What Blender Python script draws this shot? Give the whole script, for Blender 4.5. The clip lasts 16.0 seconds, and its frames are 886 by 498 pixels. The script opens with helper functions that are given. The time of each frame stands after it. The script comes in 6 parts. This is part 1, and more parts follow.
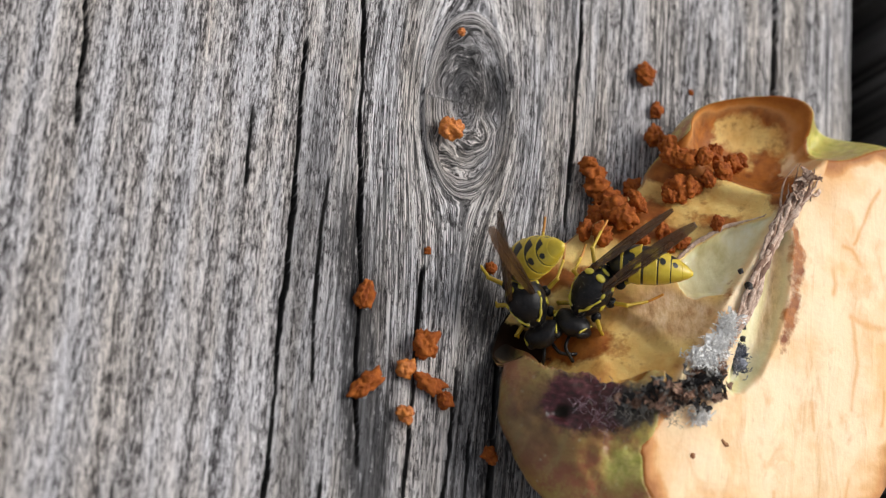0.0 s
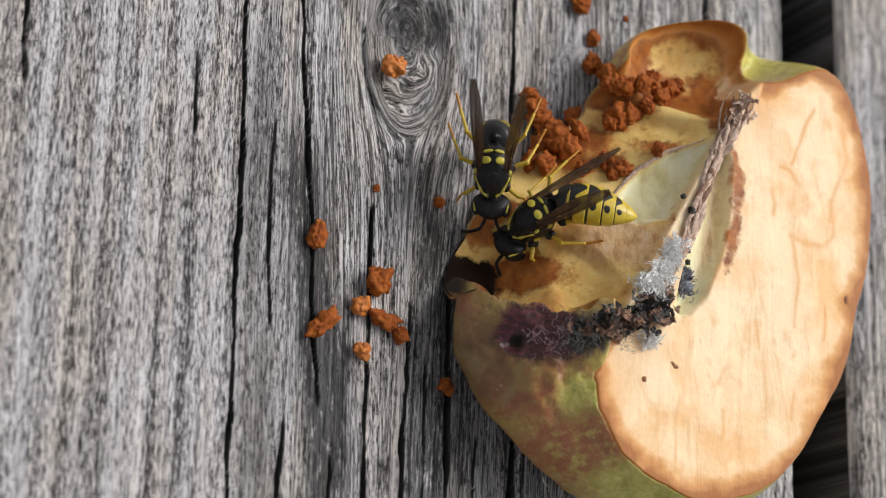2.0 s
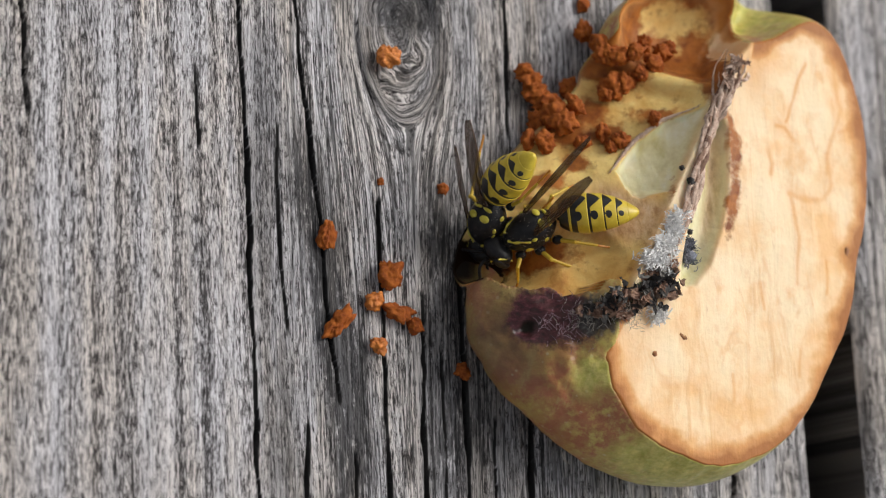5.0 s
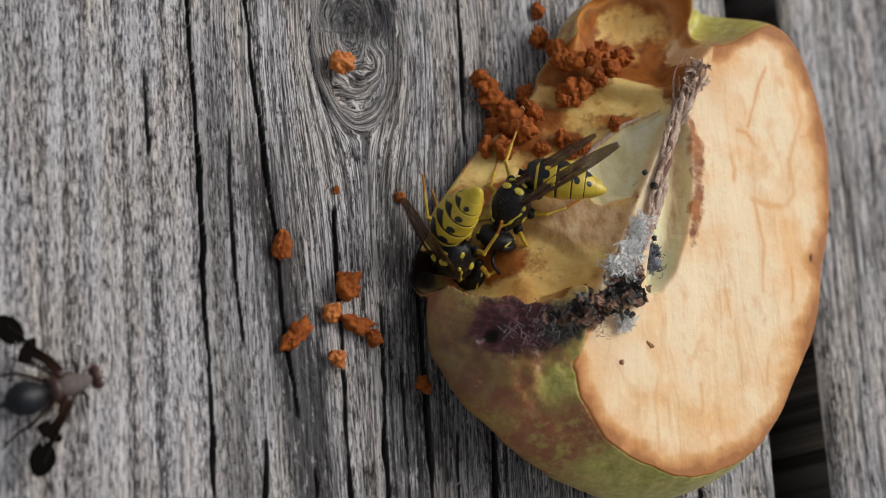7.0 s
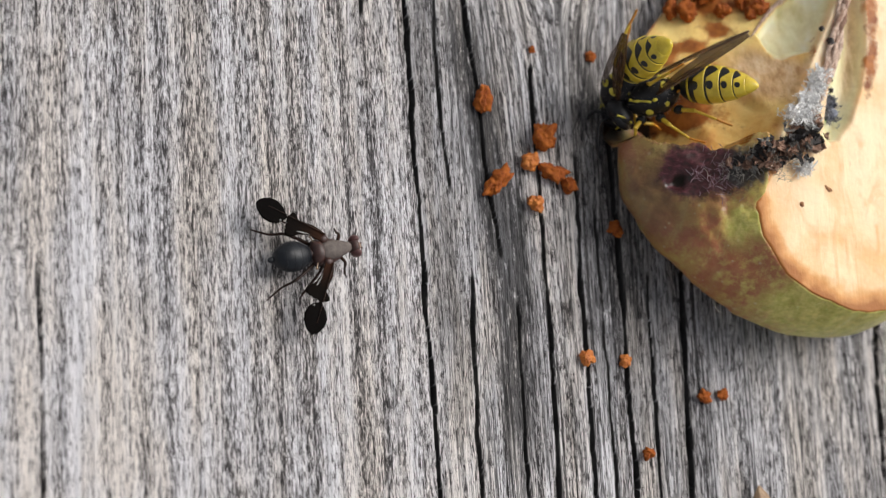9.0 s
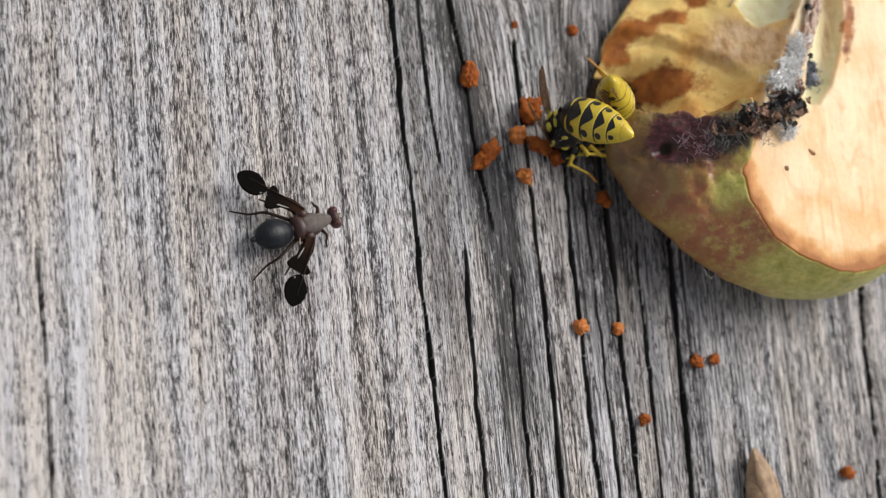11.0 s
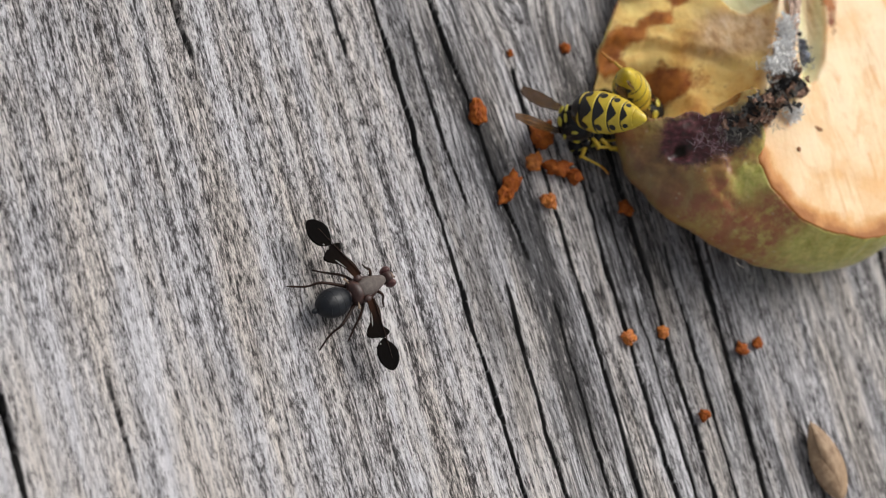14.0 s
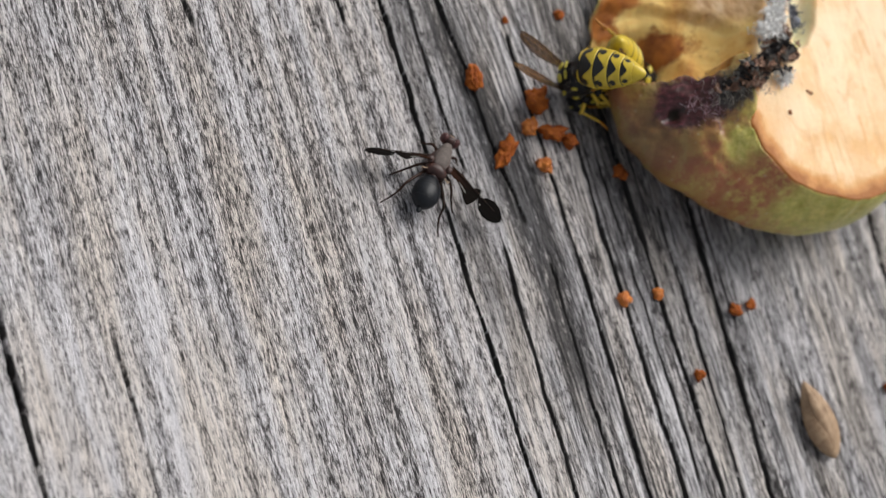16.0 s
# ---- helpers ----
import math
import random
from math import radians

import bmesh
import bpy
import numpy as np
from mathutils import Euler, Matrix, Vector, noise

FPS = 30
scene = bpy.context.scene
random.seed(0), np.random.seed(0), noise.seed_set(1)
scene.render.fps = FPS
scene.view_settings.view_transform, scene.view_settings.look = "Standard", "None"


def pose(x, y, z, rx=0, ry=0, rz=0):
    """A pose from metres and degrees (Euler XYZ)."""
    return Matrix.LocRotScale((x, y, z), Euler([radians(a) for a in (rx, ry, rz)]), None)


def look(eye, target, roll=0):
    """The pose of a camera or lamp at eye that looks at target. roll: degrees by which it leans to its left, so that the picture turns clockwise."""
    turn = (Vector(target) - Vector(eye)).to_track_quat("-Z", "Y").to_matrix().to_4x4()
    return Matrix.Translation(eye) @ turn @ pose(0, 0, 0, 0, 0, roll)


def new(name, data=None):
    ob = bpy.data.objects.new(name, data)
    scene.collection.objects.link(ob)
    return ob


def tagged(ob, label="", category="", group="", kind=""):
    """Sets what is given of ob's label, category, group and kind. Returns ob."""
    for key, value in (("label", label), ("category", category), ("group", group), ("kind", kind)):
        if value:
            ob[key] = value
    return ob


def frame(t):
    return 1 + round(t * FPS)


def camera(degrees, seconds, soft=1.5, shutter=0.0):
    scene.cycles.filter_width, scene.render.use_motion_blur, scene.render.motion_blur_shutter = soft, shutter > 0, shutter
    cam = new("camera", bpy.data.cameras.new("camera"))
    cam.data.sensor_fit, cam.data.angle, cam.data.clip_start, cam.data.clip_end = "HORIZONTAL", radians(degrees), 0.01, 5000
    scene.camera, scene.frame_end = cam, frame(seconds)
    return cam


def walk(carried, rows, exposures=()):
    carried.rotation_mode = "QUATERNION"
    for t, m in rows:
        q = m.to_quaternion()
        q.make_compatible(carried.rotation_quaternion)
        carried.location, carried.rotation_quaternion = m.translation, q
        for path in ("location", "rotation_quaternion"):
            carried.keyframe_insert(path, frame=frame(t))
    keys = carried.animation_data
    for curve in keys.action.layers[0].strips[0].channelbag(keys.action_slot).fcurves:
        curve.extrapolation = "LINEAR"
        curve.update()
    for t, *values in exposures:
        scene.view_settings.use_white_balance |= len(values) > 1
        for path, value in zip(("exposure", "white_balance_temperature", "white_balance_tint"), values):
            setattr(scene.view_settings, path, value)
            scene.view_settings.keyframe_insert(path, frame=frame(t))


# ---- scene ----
MM = 0.001
cam = camera(26, 16.0, soft=1.15)
cam.data.dof.use_dof, cam.data.dof.focus_distance, cam.data.dof.aperture_fstop = True, 0.1395, 34.0
walk(cam, [
    (0, pose(-0.05107, -0.04830, 0.11899, 18.359, -25.415, 5.273)),
    (0.5, pose(-0.05336, -0.04943, 0.12355, 17.734, -24.695, 4.376)),
    (1, pose(-0.05459, -0.05133, 0.12329, 18.600, -27.005, 2.225)),
    (1.5, pose(-0.05531, -0.05009, 0.12317, 17.955, -27.188, 2.188)),
    (2, pose(-0.05488, -0.04672, 0.12048, 16.828, -27.202, 1.941)),
    (2.5, pose(-0.05810, -0.04312, 0.12265, 14.993, -27.487, 1.207)),
    (3, pose(-0.05820, -0.04294, 0.12215, 14.963, -27.390, 0.752)),
    (3.5, pose(-0.05834, -0.04291, 0.12110, 14.900, -27.204, 0.223)),
    (4, pose(-0.05869, -0.04358, 0.12113, 14.596, -27.139, -0.013)),
    (4.5, pose(-0.05998, -0.03913, 0.12358, 14.189, -26.767, -2.308)),
    (4.7, pose(-0.05883, -0.03526, 0.12576, 13.190, -26.136, -2.262)),
    (6.8, pose(-0.05667, -0.03799, 0.12077, 16.157, -27.357, -4.187)),
    (7, pose(-0.05882, -0.03791, 0.11970, 15.890, -28.425, -4.038)),
    (7.5, pose(-0.06252, -0.03854, 0.12032, 14.646, -26.607, -3.701)),
    (8, pose(-0.06499, -0.03906, 0.11909, 13.911, -26.057, -3.454)),
    (8.5, pose(-0.06631, -0.04329, 0.12257, 13.785, -24.854, -3.244)),
    (9, pose(-0.06659, -0.04771, 0.12551, 14.264, -24.068, -3.483)),
    (11.3, pose(-0.07011, -0.04959, 0.12514, 15.469, -24.863, -6.654)),
    (11.5, pose(-0.07029, -0.04829, 0.12685, 15.647, -24.405, -7.211)),
    (12, pose(-0.07326, -0.04721, 0.12908, 17.408, -24.443, -11.457)),
    (12.5, pose(-0.07931, -0.03767, 0.12881, 20.888, -25.870, -18.367)),
    (13, pose(-0.07717, -0.04262, 0.12963, 23.041, -24.597, -17.693)),
    (13.5, pose(-0.08008, -0.04013, 0.12475, 19.902, -25.499, -17.737)),
    (14, pose(-0.07962, -0.04065, 0.12446, 18.345, -24.948, -17.467)),
    (14.5, pose(-0.07942, -0.04204, 0.12501, 18.400, -24.416, -17.528)),
    (15, pose(-0.08070, -0.04185, 0.12470, 18.371, -25.147, -17.819)),
    (15.5, pose(-0.08106, -0.04260, 0.12492, 18.514, -25.098, -17.926)),
    (16, pose(-0.08242, -0.04265, 0.12480, 18.451, -25.477, -18.219)),
], [(0, -0.03), (1.0, -0.1), (1.5, -0.2), (2.0, -0.08), (4.0, -0.04), (4.7, -0.08), (6.8, -0.5), (7.0, -0.45), (7.5, -0.12), (8.0, -0.05), (9.0, 0.06), (11.3, 0.02), (12.0, 0.0), (13.0, -0.1), (14.0, -0.06), (16.0, -0.05)])

# ---- light: bright overcast sky, broad soft sun from the upper right ----
SUN_AZ, SUN_EL = 27.0, 48.0
world = bpy.data.worlds.new("overcast_sky")
scene.world = world
world.use_nodes = True
wn = world.node_tree
sky = wn.nodes.new("ShaderNodeTexSky")
sky.sky_type, sky.sun_disc = "NISHITA", False
sky.sun_elevation, sky.sun_rotation = radians(SUN_EL), radians(90 - SUN_AZ)
sky.dust_density = 4.0
grey = wn.nodes.new("ShaderNodeHueSaturation")
grey.inputs["Saturation"].default_value = 0.25
wn.links.new(sky.outputs[0], grey.inputs["Color"])
wn.links.new(grey.outputs[0], wn.nodes["Background"].inputs[0])
wn.nodes["Background"].inputs[1].default_value = 0.121
sun_data = bpy.data.lights.new("sun", "SUN")
sun_data.energy, sun_data.angle, sun_data.color = 2.02, radians(36), (1.0, 0.97, 0.935)
sun = new("sun", sun_data)
sun.matrix_basis = look((math.cos(radians(SUN_AZ)) * math.cos(radians(SUN_EL)), math.sin(radians(SUN_AZ)) * math.cos(radians(SUN_EL)), math.sin(radians(SUN_EL))), (0, 0, 0))
scene.view_settings.exposure = 0.0

# ---- materials ----
def shader(name, rough=0.6, **more):
    """A new node material with its tree, its Principled node and a maker of nodes."""
    m = bpy.data.materials.new(name)
    m.use_nodes = True
    t = m.node_tree
    b = t.nodes["Principled BSDF"]
    b.inputs["Roughness"].default_value = rough
    for k, v in more.items():
        b.inputs[k.replace("_", " ")].default_value = v
    return m, t, b


def plug(t, a, b):
    t.links.new(a, b)


def value_of(t, x, sock):
    if isinstance(x, (int, float)):
        sock.default_value = x
    elif isinstance(x, (tuple, list)):
        sock.default_value = (*x, 1.0)[: len(sock.default_value)] if len(x) == 3 else x
    else:
        t.links.new(x, sock)


def attr(t, name, out="Fac"):
    n = t.nodes.new("ShaderNodeAttribute")
    n.attribute_name = name
    return n.outputs[out]


def coords(t, scale=(1, 1, 1), source=None, offset=(0, 0, 0)):
    """Object coordinates in millimetres, scaled."""
    if source is None:
        n = t.nodes.new("ShaderNodeTexCoord")
        source, k = n.outputs["Object"], 1000.0
    else:
        k = 1.0
    p = t.nodes.new("ShaderNodeMapping")
    p.inputs["Scale"].default_value = [k * s for s in scale]
    p.inputs["Location"].default_value = offset
    t.links.new(source, p.inputs["Vector"])
    return p.outputs[0]


def noise_of(t, vec, scale=1.0, detail=4.0, rough=0.6, distort=0.0):
    n = t.nodes.new("ShaderNodeTexNoise")
    n.inputs["Scale"].default_value, n.inputs["Detail"].default_value = scale, detail
    n.inputs["Roughness"].default_value, n.inputs["Distortion"].default_value = rough, distort
    t.links.new(vec, n.inputs["Vector"])
    return n.outputs["Fac"]


def ramp(t, fac, stops):
    n = t.nodes.new("ShaderNodeValToRGB")
    e = n.color_ramp.elements
    while len(e) < len(stops):
        e.new(0.5)
    for el, (p, c) in zip(e, stops):
        el.position = p
        el.color = (c, c, c, 1) if isinstance(c, (int, float)) else (*c, 1)
    t.links.new(fac, n.inputs[0])
    return n.outputs[0]


def mixed(t, fac, a, b, kind="MIX"):
    n = t.nodes.new("ShaderNodeMix")
    n.data_type, n.blend_type = "RGBA", kind
    value_of(t, fac, n.inputs[0])
    value_of(t, a, n.inputs[6])
    value_of(t, b, n.inputs[7])
    return n.outputs[2]


def calc(t, kind, a, b=0.0, c=None, clamp=False):
    n = t.nodes.new("ShaderNodeMath")
    n.operation, n.use_clamp = kind, clamp
    value_of(t, a, n.inputs[0])
    value_of(t, b, n.inputs[1])
    if c is not None:
        value_of(t, c, n.inputs[2])
    return n.outputs[0]


def bump(t, b, height, strength, distance):
    """Relief in millimetres."""
    n = t.nodes.new("ShaderNodeBump")
    n.inputs["Strength"].default_value, n.inputs["Distance"].default_value = strength, distance * MM
    t.links.new(height, n.inputs["Height"])
    t.links.new(n.outputs[0], b.inputs["Normal"])


def weathered_wood(name, dark=(0.03, 0.027, 0.027), mid=(0.21, 0.195, 0.192), light=(0.74, 0.72, 0.71)):
    m, t, b = shader(name, 0.85)
    g = attr(t, "grain", "Vector")
    gran = noise_of(t, coords(t, (5.2, 0.95, 1), g), 1.0, 6, 0.84)
    fibre = noise_of(t, coords(t, (5.5, 0.27, 1), g, (2, 8, 0)), 1.0, 6, 0.82)
    band = noise_of(t, coords(t, (1.0, 0.014, 1), g, (3, 7, 0)), 1.0, 2, 0.5)
    wide = noise_of(t, coords(t, (0.11, 0.03, 1), g, (5, 1, 0)), 1.0, 3, 0.55)
    sep = t.nodes.new("ShaderNodeSeparateXYZ")
    plug(t, g, sep.inputs[0])
    old = ramp(t, calc(t, "MULTIPLY_ADD", sep.outputs[0], 0.05, 1.2), [(0.64, 0.0), (0.98, 1.0)])
    fine = mixed(t, old, calc(t, "ADD", calc(t, "MULTIPLY", gran, 0.7), calc(t, "MULTIPLY", fibre, 0.3)), calc(t, "ADD", calc(t, "MULTIPLY", gran, 0.55), calc(t, "MULTIPLY", fibre, 0.45)))
    # long thin splits between the fibres, and short dashes
    seam = calc(t, "ABSOLUTE", calc(t, "SUBTRACT", noise_of(t, coords(t, (1.55, 0.022, 1), g, (6, 2, 0)), 1.0, 2, 0.5), 0.5))
    seam = calc(t, "MULTIPLY", ramp(t, seam, [(0.009, 1.0), (0.024, 0.0)]), calc(t, "MULTIPLY_ADD", old, 0.9, 0.1))
    dash = calc(t, "ABSOLUTE", calc(t, "SUBTRACT", noise_of(t, coords(t, (4.4, 0.14, 1), g, (9, 3, 0)), 1.0, 2, 0.5), 0.5))
    dash = calc(t, "MULTIPLY", ramp(t, dash, [(0.014, 1.0), (0.05, 0.0)]), ramp(t, noise_of(t, coords(t, (1.1, 0.13, 1), g, (0, 6, 0)), 1.0, 3, 0.6), [(0.38, 0.0), (0.52, 1.0)]))
    hair = calc(t, "ABSOLUTE", calc(t, "SUBTRACT", noise_of(t, coords(t, (3.4, 0.05, 1), g, (1, 9, 0)), 1.0, 3, 0.55), 0.5))
    hair = calc(t, "MULTIPLY", ramp(t, hair, [(0.008, 1.0), (0.028, 0.0)]), calc(t, "MULTIPLY", old, ramp(t, noise_of(t, coords(t, (0.8, 0.08, 1), g, (7, 1, 0)), 1.0, 3, 0.6), [(0.40, 0.0), (0.55, 1.0)])))
    seam = calc(t, "MAXIMUM", seam, hair)
    lines = calc(t, "MAXIMUM", seam, calc(t, "MULTIPLY", dash, calc(t, "MULTIPLY_ADD", old, 0.45, 0.35)))
    tone = calc(t, "ADD", calc(t, "MULTIPLY", fine, 2.25), calc(t, "ADD", calc(t, "MULTIPLY", band, 0.46), calc(t, "ADD", calc(t, "MULTIPLY", old, calc(t, "MULTIPLY_ADD", fine, 1.1, -0.485)), calc(t, "ADD", calc(t, "MULTIPLY", attr(t, "pale"), 0.045), calc(t, "MULTIPLY_ADD", wide, 0.08, -0.862)))))
    col = ramp(t, tone, [(0.40, dark), (0.475, mid), (0.535, (0.47, 0.455, 0.45)), (0.63, (0.84, 0.825, 0.815))])
    warm = ramp(t, noise_of(t, coords(t, (0.35, 0.05, 1), g, (1, 5, 0)), 1.0, 4), [(0.42, (1.0, 0.995, 1.03)), (0.62, (1.02, 0.955, 0.895))])
    col = mixed(t, 1.0, col, warm, "MULTIPLY")
    stain_and_shade = calc(t, "MULTIPLY", attr(t, "stain_and_shade"), ramp(t, noise_of(t, coords(t, (2.2, 0.5, 1), g, (4, 4, 0)), 1.0, 6, 0.8), [(0.36, 0.1), (0.50, 1.0)]), clamp=True)
    col = mixed(t, stain_and_shade, col, mixed(t, 0.86, col, (0.03, 0.029, 0.032)))
    col = mixed(t, calc(t, "MULTIPLY", lines, 0.82), col, (0.016, 0.015, 0.015))
    # shade of the splits and the gap, put into the colour
    col = mixed(t, attr(t, "painted_shade"), col, (0.022, 0.020, 0.019))
    plug(t, col, b.inputs["Base Color"])
    bump(t, b, calc(t, "SUBTRACT", calc(t, "ADD", fine, calc(t, "MULTIPLY", gran, 0.4)), calc(t, "MULTIPLY", lines, 0.7)), 1.0, 0.22)
    return m


wood = weathered_wood("weathered_wood")
soil, t_, b_ = shader("dark_soil", 0.95)
plug(t_, ramp(t_, noise_of(t_, coords(t_, (0.2, 0.2, 0.2)), 1, 5), [(0.3, (0.02, 0.018, 0.015)), (0.7, (0.09, 0.075, 0.06))]), b_.inputs["Base Color"])


def apple_flesh():
    m, t, b = shader("browning_apple_flesh", 0.5, Subsurface_Weight=0.15, Subsurface_Scale=0.0012)
    b.inputs["Subsurface Radius"].default_value = (1.0, 0.6, 0.3)
    pos = coords(t)
    big = noise_of(t, pos, 0.16, 4, 0.55)
    streak = noise_of(t, coords(t, (0.9, 0.13, 0.5)), 1.0, 4, 0.6, 0.6)
    fine = noise_of(t, pos, 3.0, 4, 0.65)
    cream = ramp(t, big, [(0.34, (0.86, 0.53, 0.25)), (0.50, (0.91, 0.71, 0.45)), (0.60, (0.91, 0.73, 0.48)), (0.72, (0.88, 0.57, 0.29))])
    cream = mixed(t, ramp(t, streak, [(0.58, 0.0), (0.74, 0.6)]), cream, (0.70, 0.36, 0.13))
    cream = mixed(t, ramp(t, noise_of(t, coords(t, (0.5, 0.2, 0.3), None, (3, 1, 0)), 1.0, 5, 0.65, 1.0), [(0.52, 0.0), (0.68, 0.55)]), cream, (0.78, 0.45, 0.2))
    cream = mixed(t, ramp(t, noise_of(t, coords(t, (2.2, 0.5, 1)), 1.0, 4, 0.7), [(0.64, 0.0), (0.74, 0.32)]), cream, (0.5, 0.22, 0.07))
    green = ramp(t, noise_of(t, pos, 0.28, 5, 0.6, 0.5), [(0.30, (0.54, 0.24, 0.06)), (0.42, (0.76, 0.46, 0.135)), (0.60, (0.86, 0.63, 0.23))])
    green = mixed(t, ramp(t, fine, [(0.56, 0.0), (0.76, 0.45)]), green, (0.45, 0.22, 0.07))
    cream = mixed(t, calc(t, "MULTIPLY", attr(t, "amber"), 0.75, clamp=True), cream, (0.72, 0.36, 0.12))
    spot = ramp(t, noise_of(t, coords(t, (0.34, 0.22, 0.3), None, (8, 2, 5)), 1.0, 4, 0.6), [(0.60, 0.0), (0.70, 0.55)])
    cream = mixed(t, spot, cream, (0.78, 0.42, 0.16))
    cream = mixed(t, attr(t, "vein"), cream, (0.74, 0.33, 0.085))
    col = mixed(t, attr(t, "hollow"), cream, green)
    pale = ramp(t, noise_of(t, coords(t, (0.55, 0.12, 0.4), None, (4, 4, 4)), 1.0, 4, 0.6), [(0.34, (0.66, 0.58, 0.28)), (0.5, (0.84, 0.78, 0.50)), (0.66, (0.93, 0.90, 0.72))])
    tan = ramp(t, noise_of(t, coords(t, (2.2, 0.7, 1.0), None, (2, 6, 1)), 1.0, 5, 0.7), [(0.34, (0.34, 0.17, 0.085)), (0.52, (0.62, 0.42, 0.25)), (0.7, (0.78, 0.63, 0.45))])
    col = mixed(t, attr(t, "pocket"), col, pale)
    col = mixed(t, calc(t, "MULTIPLY", attr(t, "tan"), 0.85), col, tan)
    wob = calc(t, "ADD", attr(t, "brown"), calc(t, "MULTIPLY", calc(t, "SUBTRACT", noise_of(t, pos, 0.55, 5, 0.65), 0.5), 1.6))
    rot = ramp(t, noise_of(t, pos, 0.9, 4), [(0.35, (0.20, 0.045, 0.008)), (0.65, (0.46, 0.15, 0.025))])
    col = mixed(t, ramp(t, wob, [(0.40, 0.0), (0.52, 0.5), (0.68, 0.95)]), col, rot)
    rim = calc(t, "ADD", attr(t, "rind"), calc(t, "MULTIPLY", calc(t, "SUBTRACT", noise_of(t, pos, 0.33, 4, 0.5), 0.5), 1.3))
    col = mixed(t, ramp(t, rim, [(0.12, 0.95), (0.45, 0.8), (0.60, 0.25), (1.1, 0.0)]), col, ramp(t, rim, [(0.10, (0.36, 0.12, 0.02)), (0.34, (0.60, 0.25, 0.055)), (0.6, (0.80, 0.46, 0.19))]))
    # shade in the gnawed hole, painted near-black and without gloss
    plug(t, calc(t, "MULTIPLY_ADD", attr(t, "hole_shade"), -0.2, 0.22, clamp=True), b.inputs["Specular IOR Level"])
    col = mixed(t, ramp(t, calc(t, "ADD", attr(t, "hole_shade"), calc(t, "MULTIPLY", calc(t, "SUBTRACT", noise_of(t, pos, 0.9, 4), 0.5), 1.2)), [(0.35, 0.0), (0.6, 1.0)]), col, (0.014, 0.007, 0.004))
    plug(t, col, b.inputs["Base Color"])
    bump(t, b, calc(t, "ADD", calc(t, "MULTIPLY", big, 3.0), calc(t, "ADD", streak, calc(t, "MULTIPLY", fine, 0.4))), 0.7, 0.11)
    return m


def apple_skin():
    m, t, b = shader("green_red_apple_skin", 0.33, Subsurface_Weight=0.05, Subsurface_Scale=0.0008)
    pos = coords(t)
    patch = noise_of(t, pos, 0.22, 5, 0.62)
    col = ramp(t, patch, [(0.33, (0.32, 0.105, 0.045)), (0.46, (0.46, 0.25, 0.075)), (0.56, (0.53, 0.40, 0.105)), (0.70, (0.66, 0.57, 0.18))])
    rib = noise_of(t, coords(t, (1.6, 0.25, 0.4)), 1.0, 4, 0.6)
    col = mixed(t, ramp(t, rib, [(0.5, 0.0), (0.66, 0.45)]), col, (0.50, 0.44, 0.16))
    blush = ramp(t, noise_of(t, coords(t, (1, 1, 1), None, (7, 3, 1)), 0.6, 5, 0.7), [(0.48, 0.0), (0.60, 0.85)])
    col = mixed(t, blush, col, (0.38, 0.115, 0.06))
    dots = t.nodes.new("ShaderNodeTexVoronoi")
    dots.inputs["Scale"].default_value = 1.0
    plug(t, pos, dots.inputs["Vector"])
    col = mixed(t, ramp(t, dots.outputs["Distance"], [(0.09, 0.7), (0.16, 0.0)]), col, (0.62, 0.53, 0.32))
    col = mixed(t, calc(t, "MULTIPLY", attr(t, "dark_cheek"), 0.93), col, ramp(t, noise_of(t, pos, 0.7, 5, 0.65), [(0.35, (0.085, 0.045, 0.018)), (0.65, (0.19, 0.115, 0.045))]))
    raw = calc(t, "MULTIPLY", attr(t, "sore"), ramp(t, noise_of(t, pos, 0.9, 5, 0.7), [(0.42, 0.0), (0.55, 0.9)]))
    col = mixed(t, raw, col, (0.36, 0.115, 0.05))
    pur = calc(t, "ADD", attr(t, "calyx"), calc(t, "MULTIPLY", calc(t, "SUBTRACT", noise_of(t, pos, 0.8, 5, 0.7), 0.5), 1.6))
    col = mixed(t, ramp(t, pur, [(0.32, 0.0), (0.75, 0.95)]), col, ramp(t, noise_of(t, coords(t, (1.4, 2.6, 2)), 1.0, 5, 0.7), [(0.34, (0.014, 0.004, 0.005)), (0.52, (0.056, 0.009, 0.015)), (0.72, (0.17, 0.045, 0.06))]))
    ash = calc(t, "ADD", attr(t, "ashen"), calc(t, "MULTIPLY", calc(t, "SUBTRACT", noise_of(t, pos, 1.4, 5, 0.7), 0.5), 1.4))
    col = mixed(t, ramp(t, ash, [(0.4, 0.0), (0.8, 0.9)]), col, ramp(t, noise_of(t, pos, 2.6, 5, 0.75), [(0.35, (0.012, 0.012, 0.011)), (0.55, (0.05, 0.047, 0.04)), (0.72, (0.20, 0.19, 0.165))]))
    col = mixed(t, ramp(t, calc(t, "ADD", attr(t, "fresh"), calc(t, "MULTIPLY", calc(t, "SUBTRACT", noise_of(t, pos, 0.9, 5, 0.7), 0.5), 1.2)), [(0.45, 0.0), (0.95, 0.8)]), col, ramp(t, noise_of(t, pos, 1.6, 4), [(0.3, (0.38, 0.41, 0.055)), (0.7, (0.78, 0.71, 0.22))]))
    plug(t, col, b.inputs["Base Color"])
    # dark calyx pit, and painted shade on the rim by the hole, both without gloss
    plug(t, mixed(t, attr(t, "pit_and_shade"), col, (0.022, 0.018, 0.015)), b.inputs["Base Color"])
    plug(t, calc(t, "MULTIPLY_ADD", attr(t, "pit_and_shade"), -0.48, 0.5), b.inputs["Specular IOR Level"])
